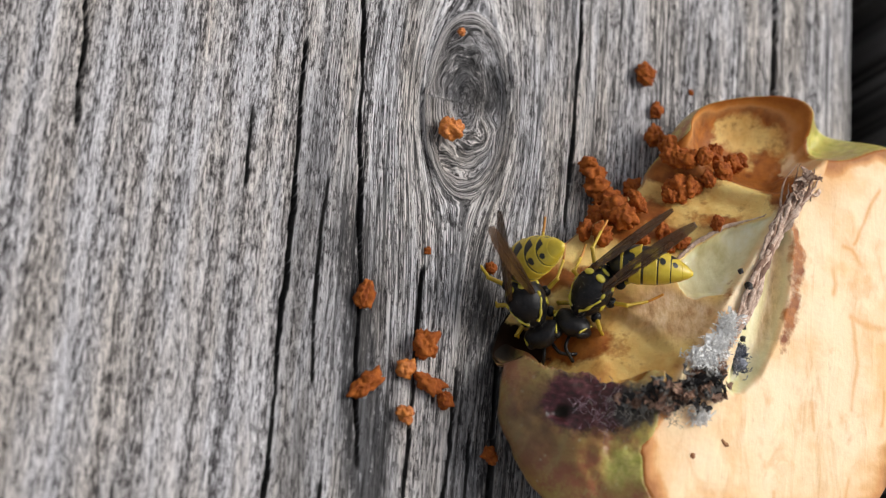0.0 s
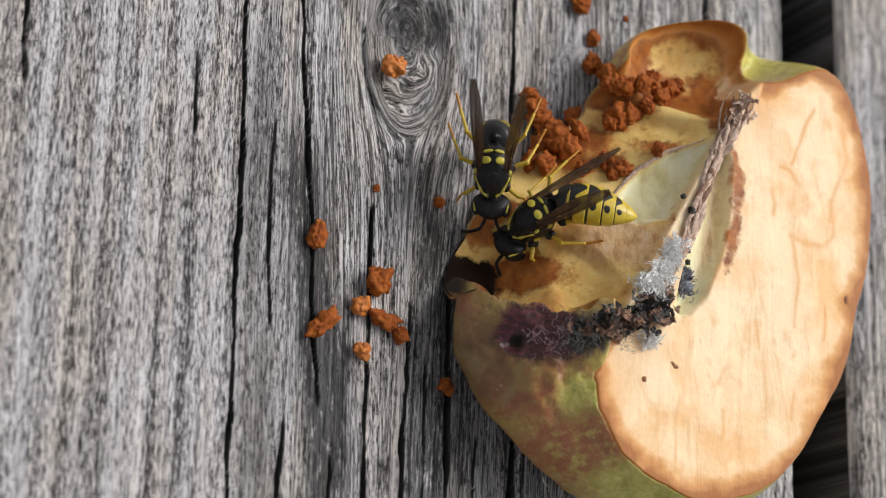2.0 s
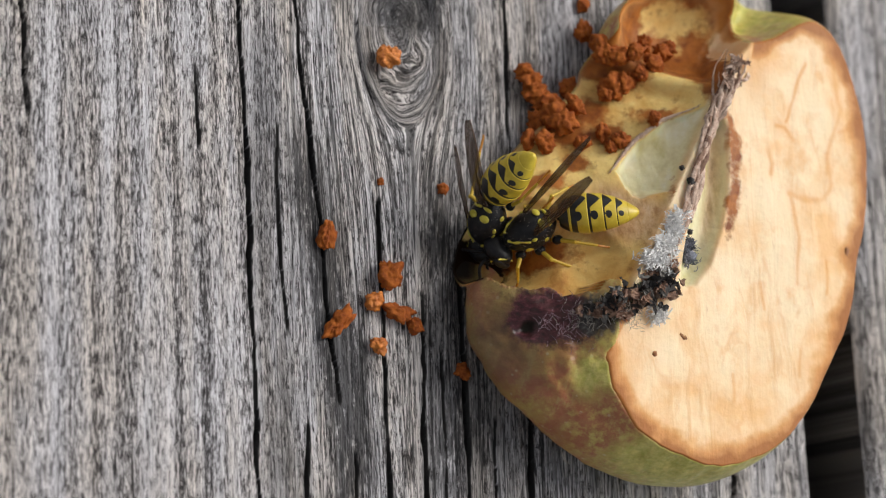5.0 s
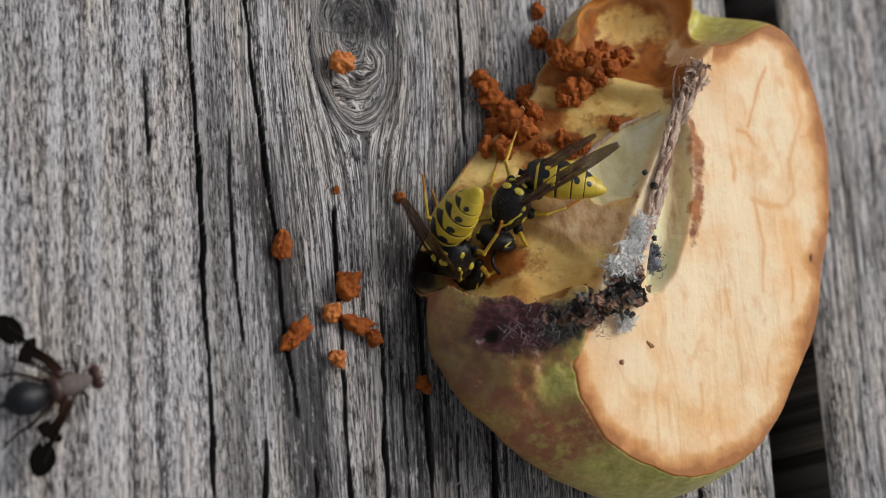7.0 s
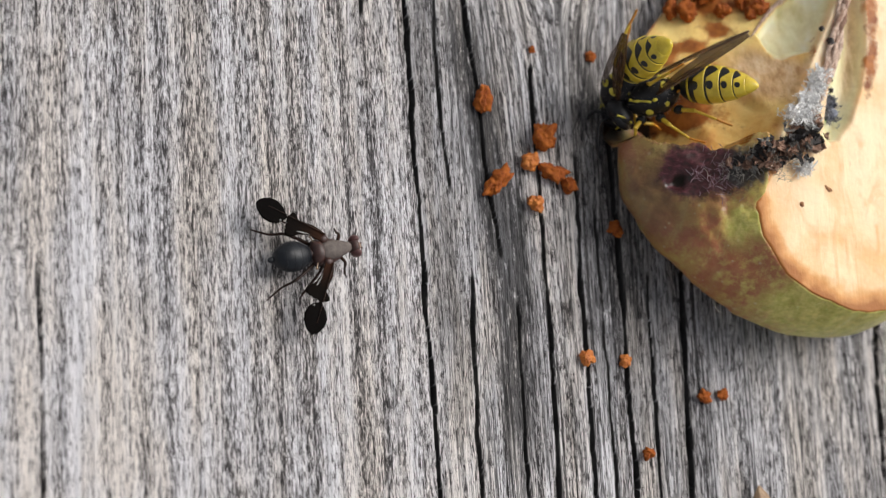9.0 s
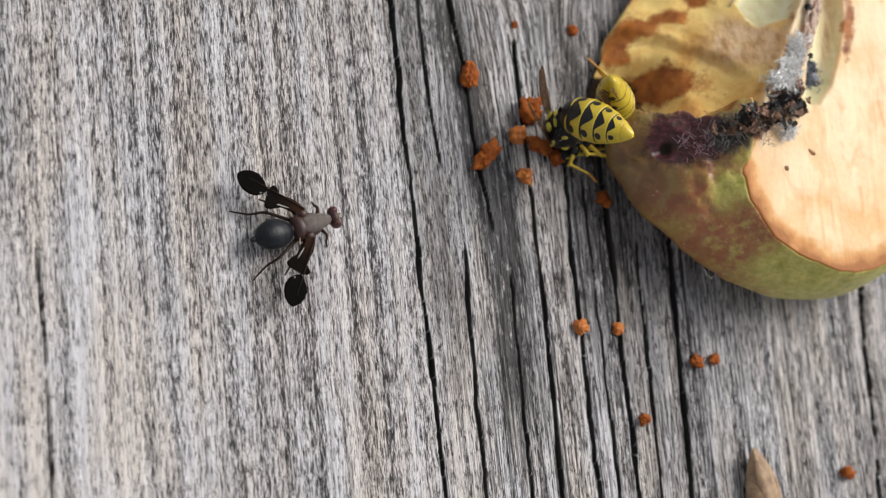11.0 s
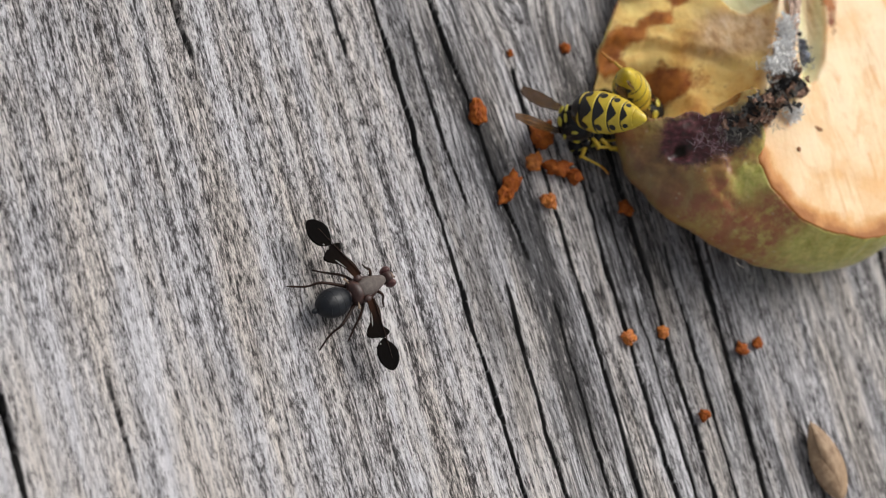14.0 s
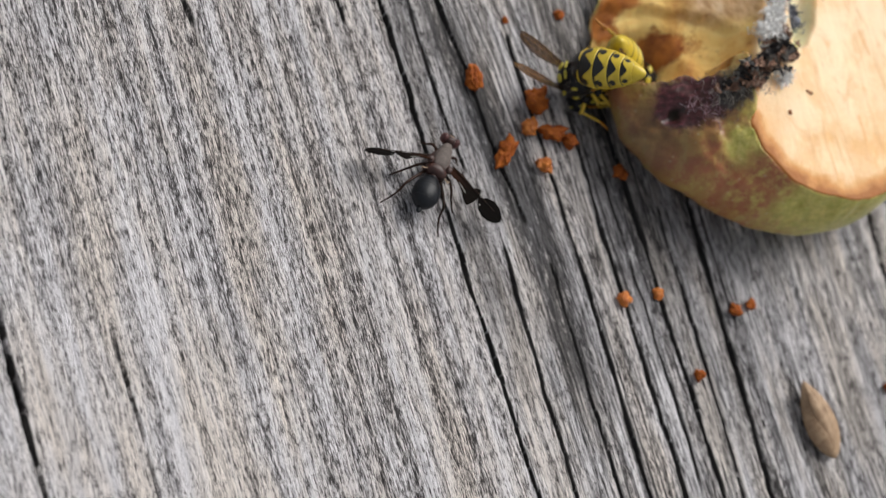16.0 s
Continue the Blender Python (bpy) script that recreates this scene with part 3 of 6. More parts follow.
def cut_of(x, y):
    """Height of the cut and gnawed surface: a nearly level cut face, the core, and a hollow that falls to the board."""
    s, d = ridge_coords(x, y)
    face = 9.4 + 0.035 * (y + 3) - 0.02 * (x - 24) + 0.35 * (fractal(x * 0.16, y * 0.16, 3) - 0.5)
    face += 0.12 * (fractal(x * 0.5, y * 0.09 + 3, 2) - 0.5)
    wide = 9.6 - 0.19 * np.clip(s - 7, 0, 14) + 1.6 * np.clip(-(s - 3) / 6, 0, 1)
    k = np.clip(d / wide, 0, 1.6)
    hollow = 9.6 - 7.4 * k**0.72 - 2.0 * np.clip(k - 1, 0, 1)
    hollow += 1.0 * (fractal(x * 0.35 + 5, y * 0.35, 3) - 0.5) * smooth(0.5, 3, d)
    # upper lobe: a shallow bowl with a rounded rim
    bx, by = (x - 24.3) / 5.6, (y - 12.9) / 4.3
    bowl = 2.3 + 3.5 * np.clip(bx * bx + by * by, 0, 1.6) ** 1.3 + 0.25 * (x - 22)
    into = smooth(17.5, 21.0, s)
    hollow = hollow * (1 - into) + bowl * into
    # the deep hole gnawed in under the cheek
    hole = np.exp(-(((x - 7.6) / 3.3) ** 4) - ((y + 5.8) / 2.5) ** 4)
    hollow = hollow * (1 - hole) + 0.9 * hole
    beyond = -(x - RIDGE_B[0]) * 0.73 + (y - RIDGE_B[1]) * 0.68
    mixd = smooth(20.5, 23.5, s)
    side = smooth(-0.35, 0.5, d * (1 - mixd) + beyond * mixd)
    z = face * (1 - side) + hollow * side
    z = z - 1.3 * smooth(0, 1, pocket_right(s, d)) ** 0.7 - 1.1 * smooth(0, 1, pocket_left(s, d)) ** 0.7
    # the torn ledge of membrane below the wedge, over the lower floor
    ledge = smooth(-0.5, 0.5, s - np.interp(d, [0, 1, 3, 6, 9], [3.2, 3.6, 4.8, 5.4, 5.0]) - 1.2 * (fractal(d * 0.7 + 5, s * 0.3, 3) - 0.5))
    z = z - 0.75 * (1 - ledge) * smooth(0.6, 2.0, d) * smooth(-3.5, -1.5, s)
    # the cheek beside the calyx keeps its skin
    brink = np.interp(x, [4.8, 6.1, 7, 8, 8.4, 9.7, 10.4, 11.3, 12.3, 13, 14], [-8.7, -7.8, -8.6, -8.9, -9.2, -9.1, -9.7, -9.9, -9.6, -8.9, -8.6]) + 0.5 * (fractal(x * 1.6 + 3, y * 0.1, 3) - 0.5)
    keep = smooth(-0.25, 0.25, brink - y) * (1 - smooth(-0.5, 0.5, x - np.interp(y, [-21.8, -19.2, -17, -15.6, -14.2, -12.5, -8], [17.5, 14.6, 13.4, 12.9, 12.5, 13.6, 13.8]) - 0.5 * (fractal(x * 0.8, y * 0.8, 2) - 0.5)))
    return z + 14 * keep


def sheet(name, top, parent, material, low=False, n_th=620, n_r=210):
    """A polar sheet over the outline at heights top(x, y); low: with the skin's flank and underside."""
    th = np.linspace(0, 2 * np.pi, n_th, endpoint=False)
    rr = np.sin(np.linspace(0.004, 1, n_r) * np.pi / 2)
    R, TH = np.meshgrid(rr, th, indexing="ij")
    reach_th = reach(th)[None, :] * (1.0 if low else 0.992)
    x, y = MID[0] + R * reach_th * np.cos(TH), MID[1] + R * reach_th * np.sin(TH)
    z = top(x, y)
    rings = [np.stack([x, y, z], -1)]
    if low:
        for k in np.linspace(0.06, 1, 14):
            a = k * np.pi / 2 * 0.93
            f = np.cos(a) ** 0.6 if a < 1.5 else 0.02
            xx, yy = MID[0] + f * reach(th) * np.cos(th), MID[1] + f * reach(th) * np.sin(th)
            rim = top(MID[0] + reach(th) * np.cos(th), MID[1] + reach(th) * np.sin(th))
            zz = rim * (1 - np.sin(a) ** 1.0) + 0.05
            rings.append(np.stack([xx, yy, zz], -1)[None])
    P = np.concatenate(rings)
    n_all = len(P)
    k = np.arange(n_all * n_th).reshape(n_all, n_th)
    nx = np.roll(k, -1, 1)
    quads = np.stack([k[:-1], k[1:], nx[1:], nx[:-1]], -1).reshape(-1, 4).tolist()
    quads.append(k[0].tolist())
    if low:
        quads.append(k[-1, ::-1].tolist())
    flat = P.reshape(-1, 3)
    me = bpy.data.meshes.new(name)
    me.from_pydata((flat * MM).tolist(), [], quads)
    me.materials.append(material)
    me.shade_smooth()
    ob = new(name, me)
    ob.parent = parent
    return ob, flat


def mark(ob, name, values):
    ob.data.attributes.new(name, "FLOAT", "POINT").data.foreach_set("value", np.ascontiguousarray(values, np.float32))


apple = tagged(new("apple"), "half-eaten rotting apple half, browning flesh, lying on a board", "apple")
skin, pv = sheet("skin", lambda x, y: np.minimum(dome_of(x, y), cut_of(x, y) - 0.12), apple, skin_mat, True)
tagged(skin, "mottled green and red-brown skin")
mark(skin, "calyx", 1.3 * np.exp(-((np.abs(pv[:, 0] - 9.9) / 2.9) ** 2.6) - ((np.abs(pv[:, 1] + 11.1 + 0.12 * (pv[:, 0] - 10)) / 2.1) ** 2.6)) + 0.5 * np.exp(-(((pv[:, 0] - 8.5) / 1.1) ** 2 + ((pv[:, 1] + 11.7) / 1.1) ** 2)))
mark(skin, "ashen", 1.1 * np.exp(-((np.abs(pv[:, 0] - 12.6) / 1.6) ** 2.4) - ((np.abs(pv[:, 1] + 11.2) / 1.8) ** 2.4)))
# first the calyx pit, then shade painted on the rim beside the gnawed hole
mark(skin, "pit_and_shade", np.clip(1.3 * np.exp(-(((pv[:, 0] - 8.5) / 0.45) ** 4 + ((pv[:, 1] + 11.7) / 0.45) ** 4)) + 1.3 * np.exp(-(((pv[:, 0] - 5.8) / 2.2) ** 4 + ((pv[:, 1] + 5.0) / 2.8) ** 4)), 0, 1))
# darker, browner skin over the left cheek
mark(skin, "dark_cheek", np.exp(-(((pv[:, 0] - 7.0) / 3.9) ** 2) - (((pv[:, 1] + 11.8) / 4.6) ** 2)))
mark(skin, "sore", np.clip(sum(np.exp(-(((pv[:, 0] - cx) / 1.7) ** 2) - (((pv[:, 1] - cy) / 1.5) ** 2)) for cx, cy in ((13.6, -17.0), (14.8, -18.8), (16.6, -20.2), (12.6, -18.8), (10.8, -16.6))), 0, 1))
mark(skin, "fresh", sum(0.95 * np.exp(-(((pv[:, 0] - cx) / 3.0) ** 2) - (((pv[:, 1] - cy) / 1.7) ** 2)) for cx, cy in ((16.5, -20.8), (20.5, -22.2), (25, -22.4), (29.5, -20.8), (33.5, -16.5))) + 1.1 * np.exp(-(((pv[:, 0] - 12.6) / 2.0) ** 2) - (((pv[:, 1] + 15.2) / 2.4) ** 2)) + 1.0 * np.exp(-(((pv[:, 0] - 31) / 5) ** 2) - (((pv[:, 1] - 15) / 4) ** 2)))
flesh, pv = sheet("flesh", lambda x, y: np.minimum(cut_of(x, y), dome_of(x, y) - 0.1), apple, flesh_mat)
tagged(flesh, "cream and orange-brown cut flesh with a gnawed hollow")
x_, y_ = pv[:, 0], pv[:, 1]
s_, d_ = ridge_coords(x_, y_)
mark(flesh, "rind", np.where(d_ < 0, np.clip(rim_gap(x_, y_) / 3.0, 0, 3), np.clip((dome_of(x_, y_) - cut_of(x_, y_)) / 4.0, 0, 3)))
mark(flesh, "hollow", smooth(-0.1, 0.5, d_))
mark(flesh, "pocket", smooth(0.0, 0.35, np.maximum(pocket_right(s_, d_), pocket_left(s_, d_))))
far_ = chamber_far(s_)
mark(flesh, "tan", np.clip(1.2 * np.exp(-(((s_ - 6.6) / 2.1) ** 4) - ((d_ - 2.2) / 2.4) ** 4) + 0.9 * np.exp(-(((d_ - far_ - 0.9) / 0.55) ** 2)) * smooth(6, 10, s_) * smooth(17, 15, s_), 0, 1))
lobe_ = np.sqrt(((x_ - 24.3) / 5.6) ** 2 + ((y_ - 12.9) / 4.3) ** 2)
BROWN = [(17.4, 3.8, 1.0, 0.9, 0.75), (14.6, 1.6, 0.9, 0.8, 0.7), (12.2, 0.2, 1.3, 0.7, 0.7), (9.6, -0.6, 1.3, 1.0, 0.85), (7.8, -2.2, 1.0, 1.4, 0.8), (20.6, 5.3, 1.3, 0.7, 0.65), (19.2, 9.0, 1.6, 1.3, 0.85), (17.6, 11.2, 1.6, 1.6, 0.9),
         (22.0, 11.0, 1.7, 1.0, 0.85), (23.4, 11.8, 1.2, 1.0, 0.8), (24.4, 8.6, 1.0, 2.2, 0.85), (26.2, 11.2, 0.9, 2.0, 0.8), (20.4, 13.4, 1.2, 1.8, 0.7), (16.6, 6.0, 1.4, 1.2, 0.6), (14.2, 4.0, 1.6, 1.0, 0.7), (19.8, -0.4, 0.5, 2.0, 0.4)]
brown = 0.20 + sum(1.15 * k * np.exp(-(((x_ - cx) / a) ** 2) - (((y_ - cy) / b) ** 2)) for cx, cy, a, b, k in BROWN)
brown += (0.10 + 0.85 * np.exp(-(((lobe_ - 0.86) / 0.18) ** 2))) * smooth(19, 22, s_)
brown += 1.2 * np.exp(-(((x_ - 11.0) / 1.7) ** 2 + ((y_ + 5.4) / 1.3) ** 2))
brown = brown * (d_ > 0) + (d_ <= 0) * 0.72 * np.exp(-(((d_ - far_ + 0.5) / np.interp(s_, [7, 11, 13, 16, 18], [0.35, 0.9, 0.8, 1.1, 0.5])) ** 2)) * smooth(6.5, 9.5, s_) * smooth(19, 17, s_)
mark(flesh, "brown", brown * (1 - 0.9 * smooth(0.2, 0.7, np.maximum(pocket_right(s_, d_), pocket_left(s_, d_)))))


# orange veins that show through the cut face
VEINS = [([(35.1, 10.1), (35.7, 6.4), (35.1, 4.2), (34.2, 2.5), (34.4, 0.2), (33.6, -1.1), (32.0, -1.3), (30.3, -0.8)], 0.22), ([(30.4, -0.9), (30.9, -4.2), (30.6, -8.0)], 0.17),
         ([(32.5, 9.6), (31.2, 6.6), (30.3, 4.8)], 0.16), ([(29.4, 4.3), (30.2, 4.2), (31.0, 3.4)], 0.2), ([(35.6, 4.4), (36.4, 4.6)], 0.2), ([(28.4, 2.4), (28.8, 1.4), (28.6, 0.6)], 0.25),
         ([(27.2, -8), (27.3, -10)], 0.13), ([(24, -15), (24.1, -17)], 0.13), ([(30.5, -13), (30.2, -15)], 0.13), ([(33.5, -6), (33.2, -8.6)], 0.15)]
wx = x_ + 0.5 * (fractal(x_ * 0.5, y_ * 0.5, 2) - 0.5)
wy = y_ + 0.5 * (fractal(x_ * 0.5 + 9, y_ * 0.5, 2) - 0.5)
vein = 0 * x_
for pts, wide in VEINS:
    for (ax, ay), (bx, by) in zip(pts, pts[1:]):
        q = np.clip(((wx - ax) * (bx - ax) + (wy - ay) * (by - ay)) / ((bx - ax) ** 2 + (by - ay) ** 2), 0, 1)
        far = np.hypot(wx - ax - q * (bx - ax), wy - ay - q * (by - ay))
        vein = np.maximum(vein, 0.62 * np.exp(-((far / wide) ** 2)) + 0.14 * np.exp(-((far / (3.0 * wide)) ** 2)))
mark(flesh, "vein", vein * (0.45 + 0.9 * fractal(x_ * 0.4, y_ * 0.4, 2)))
mark(flesh, "amber", 0.9 * np.exp(-(((x_ - 27.6) / 1.5) ** 2 + ((y_ - 8.6) / 2.6) ** 2)) + 0.45 * np.exp(-(((d_ + 2.2) / 1.6) ** 2)) * smooth(4, 0, s_) + 0.2 * smooth(2.6, 0.6, rim_gap(x_, y_)))
# where the hole's shade is painted on the flesh
mark(flesh, "hole_shade", np.clip(1.3 * np.exp(-(((x_ - 7.4) / 2.5) ** 4) - (((y_ + 6.2) / 2.0) ** 4)), 0, 1))


def crumpled(name, along, radius, seed, material, parent, rough=0.5, sides=10, label=""):
    """A shrivelled strand: a tube through points with uneven, torn skin."""
    rng = np.random.default_rng(seed)
    pts = np.array(along, float)
    n = len(pts)
    verts, faces = [], []
    for i in range(n):
        tan = pts[min(i + 1, n - 1)] - pts[max(i - 1, 0)]
        tan /= np.linalg.norm(tan) + 1e-9
        a = np.cross(tan, (0.1, 0.2, 1.0))
        a /= np.linalg.norm(a)
        b = np.cross(tan, a)
        taper = max(0.12, min(1.0, 3 * i / n + 0.2, 3 * (n - 1 - i) / n + 0.15))
        for j in range(sides):
            t = 2 * np.pi * j / sides
            r = radius * taper * (1 + rough * (rng.random() - 0.5) * 2)
            verts.append((pts[i] + r * (a * np.cos(t) + b * np.sin(t))) * MM)
    for i in range(n - 1):
        for j in range(sides):
            k = (j + 1) % sides
            faces.append((i * sides + j, i * sides + k, (i + 1) * sides + k, (i + 1) * sides + j))
    faces.append(tuple(range(sides))[::-1])
    faces.append(tuple((n - 1) * sides + j for j in range(sides)))
    me = bpy.data.meshes.new(name)
    me.from_pydata([tuple(v) for v in verts], [], faces)
    me.materials.append(material)
    me.shade_smooth()
    ob = new(name, me)
    ob.parent = parent
    return tagged(ob, label)


def core_point(s, d, up=0.0):
    x, y = RIDGE_A[0] + s * _dir[0] + d * _nrm[0], RIDGE_A[1] + s * _dir[1] + d * _nrm[1]
    return np.array([x, y, float(np.minimum(cut_of(np.array([x]), np.array([y])), dome_of(np.array([x]), np.array([y])))[0]) + up])


def strand(s0, s1, d0, d1, n, wob, seed, up=0.1):
    rng = np.random.default_rng(seed)
    return [core_point(s0 + (s1 - s0) * k / (n - 1), d0 + (d1 - d0) * k / (n - 1) + wob * (rng.random() - 0.5), up + 0.3 * wob * rng.random()) for k in range(n)]


def ridge_bend(s):
    return float(np.interp(s, [0, 0.5, 4.7, 9, 13, 22], [-0.4, -0.4, -1.7, -1.4, -0.65, 0.0]))


def flesh_at(x, y, up=0.0):
    a, b = np.array([float(x)]), np.array([float(y)])
    return np.array([x, y, float(np.minimum(cut_of(a, b), dome_of(a, b))[0]) + up])


# the dried core: fibrous strands side by side along the ridge
for i in range(11):
    rng = np.random.default_rng(40 + i)
    off = -0.75 + 0.15 * i
    s0, s1 = 3 + 5 * rng.random() * (i % 3 != 1), 22.6 - 3.5 * rng.random() * (i % 2)
    n = 40
    pts = []
    for k in range(n):
        sk = s0 + (s1 - s0) * k / (n - 1)
        fan = 0.5 + 0.6 * float(smooth(14, 22, sk))
        p = core_point(sk, ridge_bend(sk) + off * fan + 0.16 * math.sin(1.1 * sk + i) + 0.10 * (rng.random() - 0.5), 0)
        p[2] = max(p[2], 9.2 - 0.5 * abs(off)) + 0.18 + 0.12 * rng.random() + 0.12 * math.sin(0.8 * sk + 2 * i)
        pts.append(p)
    crumpled("core_strand", pts, 0.12 + 0.10 * rng.random(), 70 + i, (ridge_mat, ridge_mat, fibre_mat)[i % 3], apple, 0.4, 8, "shrivelled brown core strand")
pts = [core_point(sk, float(np.interp(sk, [9.6, 13.2, 15.6, 17.4], [4.0, 3.2, 2.2, 0.6])), 0.08) for sk in np.linspace(9.6, 17.6, 30)]
crumpled("chamber_edge", pts, 0.17, 82, ridge_mat, apple, 0.4, 7, "thin brown edge of a seed chamber")

# withered calyx: crumpled flakes and curled threads
rng = np.random.default_rng(9)
TUFT = [(11.8, -11.6), (13.0, -10.7), (14.2, -10.2), (15.4, -9.7), (16.6, -9.3), (17.9, -8.8), (18.6, -8.1)]
def flake(name, at_, long, wide, seed, material, label):
    """A dry curled scrap: a bent, ragged sheet with a little thickness."""
    rng = np.random.default_rng(seed)
    a0, lean, curl, twist = rng.random() * 6.28, rng.normal(0.2, 0.5), rng.normal(0, 1.6), rng.normal(0, 1.0)
    n, m = 8, 4
    side = []
    for i in range(n):
        k = i / (n - 1) - 0.5
        w = wide * (1 - 1.6 * abs(k) ** 2) * (0.7 + 0.6 * rng.random())
        for j in range(m):
            q = j / (m - 1) - 0.5
            p = np.array([long * k, w * q + 0.12 * rng.normal(), curl * long * k * k + twist * k * w * q + 0.06 * rng.normal() + 0.8 * w * q * q])
            c, s_n = math.cos(lean), math.sin(lean)
            p = np.array([c * p[0] - s_n * p[2], p[1], s_n * p[0] + c * p[2]])
            side.append(np.array([math.cos(a0) * p[0] - math.sin(a0) * p[1], math.sin(a0) * p[0] + math.cos(a0) * p[1], p[2]]) + at_)
    top = np.array(side)
    both = np.concatenate([top, top - (0, 0, 0.07)])
    h = n * m
    faces = []
    for i in range(n - 1):
        for j in range(m - 1):
            k = i * m + j
            faces += [(k, k + m, k + m + 1, k + 1), (h + k, h + k + 1, h + k + m + 1, h + k + m)]
    rim = [j for j in range(m)] + [i * m + m - 1 for i in range(1, n)] + [(n - 1) * m + j for j in range(m - 2, -1, -1)] + [i * m for i in range(n - 2, 0, -1)]
    faces += [(p, q, h + q, h + p) for p, q in zip(rim, rim[1:] + rim[:1])]
    me = bpy.data.meshes.new(name)
    me.from_pydata((both * MM).tolist(), [], faces)
    me.materials.append(material)
    ob = new(name, me)
    ob.parent = apple
    return tagged(ob, label)


for i in range(125):
    k = rng.random() * (len(TUFT) - 1.001)
    a, b = np.array(TUFT[int(k)]), np.array(TUFT[int(k) + 1])
    c = a + (b - a) * (k % 1) + rng.normal(0, 0.55, 2)
    base = flesh_at(c[0], c[1])
    base[2] = max(base[2], 7.7 + 0.24 * (c[0] - 12)) + 0.1 + 0.9 * rng.random()
    mat, word = ((fibre_mat, "brown"), (black_mat, "black"), (black_mat, "black"), (fibre_mat, "brown"), (grey_scrap, "grey"))[int(rng.integers(0, 5))]
    flake("calyx_flake", base, 0.5 + 0.9 * rng.random(), 0.25 + 0.4 * rng.random(), 100 + i, mat, "withered " + word + " calyx flake")
for i in range(16):
    c = np.array([26.0, 9.5]) - np.array([0.486, 0.874]) * 3.0 * rng.random() + rng.normal(0, 0.45, 2)
    flake("core_flake", flesh_at(c[0], c[1], 0.5 + 0.4 * rng.random()) * (1, 1, 0) + (0, 0, 9.8 + 0.4 * rng.random()), 0.5 + 0.7 * rng.random(), 0.25 + 0.25 * rng.random(), 400 + i, (ridge_mat, ridge_mat, fibre_mat, ridge_mat)[i % 4], "dry pale flake of the core")


def fuzz(name, centres, count, long, thin, material, seed, label):
    """A felt of fine curled hairs."""
    rng = np.random.default_rng(seed)
    verts, faces = [], []
    for i in range(count):
        cx, cy, r = centres[int(rng.integers(0, len(centres)))]
        q = rng.normal(0, 0.45, 2) * r
        p = flesh_at(cx + q[0], cy + q[1])
        p[2] = max(p[2], 8.2) + 0.1 + 0.5 * rng.random()
        d = rng.normal(0, 1, 3)
        d[2] = abs(d[2]) * 0.5
        d /= np.linalg.norm(d)
        turn = rng.normal(0, 0.9, 3)
        n0 = len(verts)
        for k in range(5):
            for j in range(3):
                t = 2 * np.pi * j / 3
                verts.append(tuple((p + thin * np.array([math.cos(t), math.sin(t), math.sin(t + 1)])) * MM))
            d = d + turn * 0.35
            d /= np.linalg.norm(d)
            p = p + d * long / 4 * (0.6 + 0.8 * rng.random())
        for k in range(4):
            for j in range(3):
                a, b = n0 + 3 * k + j, n0 + 3 * k + (j + 1) % 3
                faces.append((a, b, b + 3, a + 3))
    me = bpy.data.meshes.new(name)
    me.from_pydata(verts, [], faces)
    me.materials.append(material)
    ob = new(name, me)
    ob.parent = apple
    return tagged(ob, label, kind="stuff")


fuzz("mould", [(18.6, -5.8, 0.9), (19.3, -4.6, 0.7), (17.6, -6.9, 0.8), (18.4, -7.4, 0.7), (19.4, -3.8, 0.5), (16.9, -7.0, 0.6), (17.4, -11.0, 0.6)], 1200, 0.65, 0.034, mould_mat, 3, "white fuzzy mould")
fuzz("calyx_hairs", [(12.2, -11.4, 1.2), (13.6, -10.8, 1.1), (15, -10.4, 1.1), (16.4, -10, 1.0), (17.8, -9.4, 0.9), (11.0, -11.4, 1.3), (14.5, -11.6, 1.0), (15.6, -11.4, 0.9), (12.8, -10.6, 0.9)], 300, 0.6, 0.013, hair_mat, 4, "pale curled calyx hairs")
thread = [(12.0, -20.1), (12.1, -20.6), (12.0, -21.0), (12.5, -21.3), (12.9, -21.1)]
tube_pts = [flesh_at(px, py, 0.35) for px, py in thread]
crumpled("loose_hair", tube_pts, 0.035, 61, hair_mat, apple, 0.1, 5, "pale loose hair on the skin")
fuzz("calyx_down", [(9.6, -12.3, 1.6), (10.8, -12.2, 1.4), (8.5, -11.6, 0.6), (10.4, -10.6, 1.4)], 70, 0.7, 0.014, purple_hair, 6, "sparse purple-grey down by the calyx")
fuzz("blue_mould", [(21.1, -6.3, 0.7), (21.2, -5.4, 0.5)], 420, 0.45, 0.028, blue_mould, 5, "blue-grey mould")
for i in range(24):
    c = np.array([17.3, -7.3]) + np.array([2.3, 3.8]) * rng.random() + rng.normal(0, 0.34, 2)
    flake("mould_flake", np.array([c[0], c[1], 9.5 + 0.6 * rng.random()]), 0.5 + 0.7 * rng.random(), 0.2 + 0.25 * rng.random(), 500 + i, mould_mat, "frayed scrap of white mould")
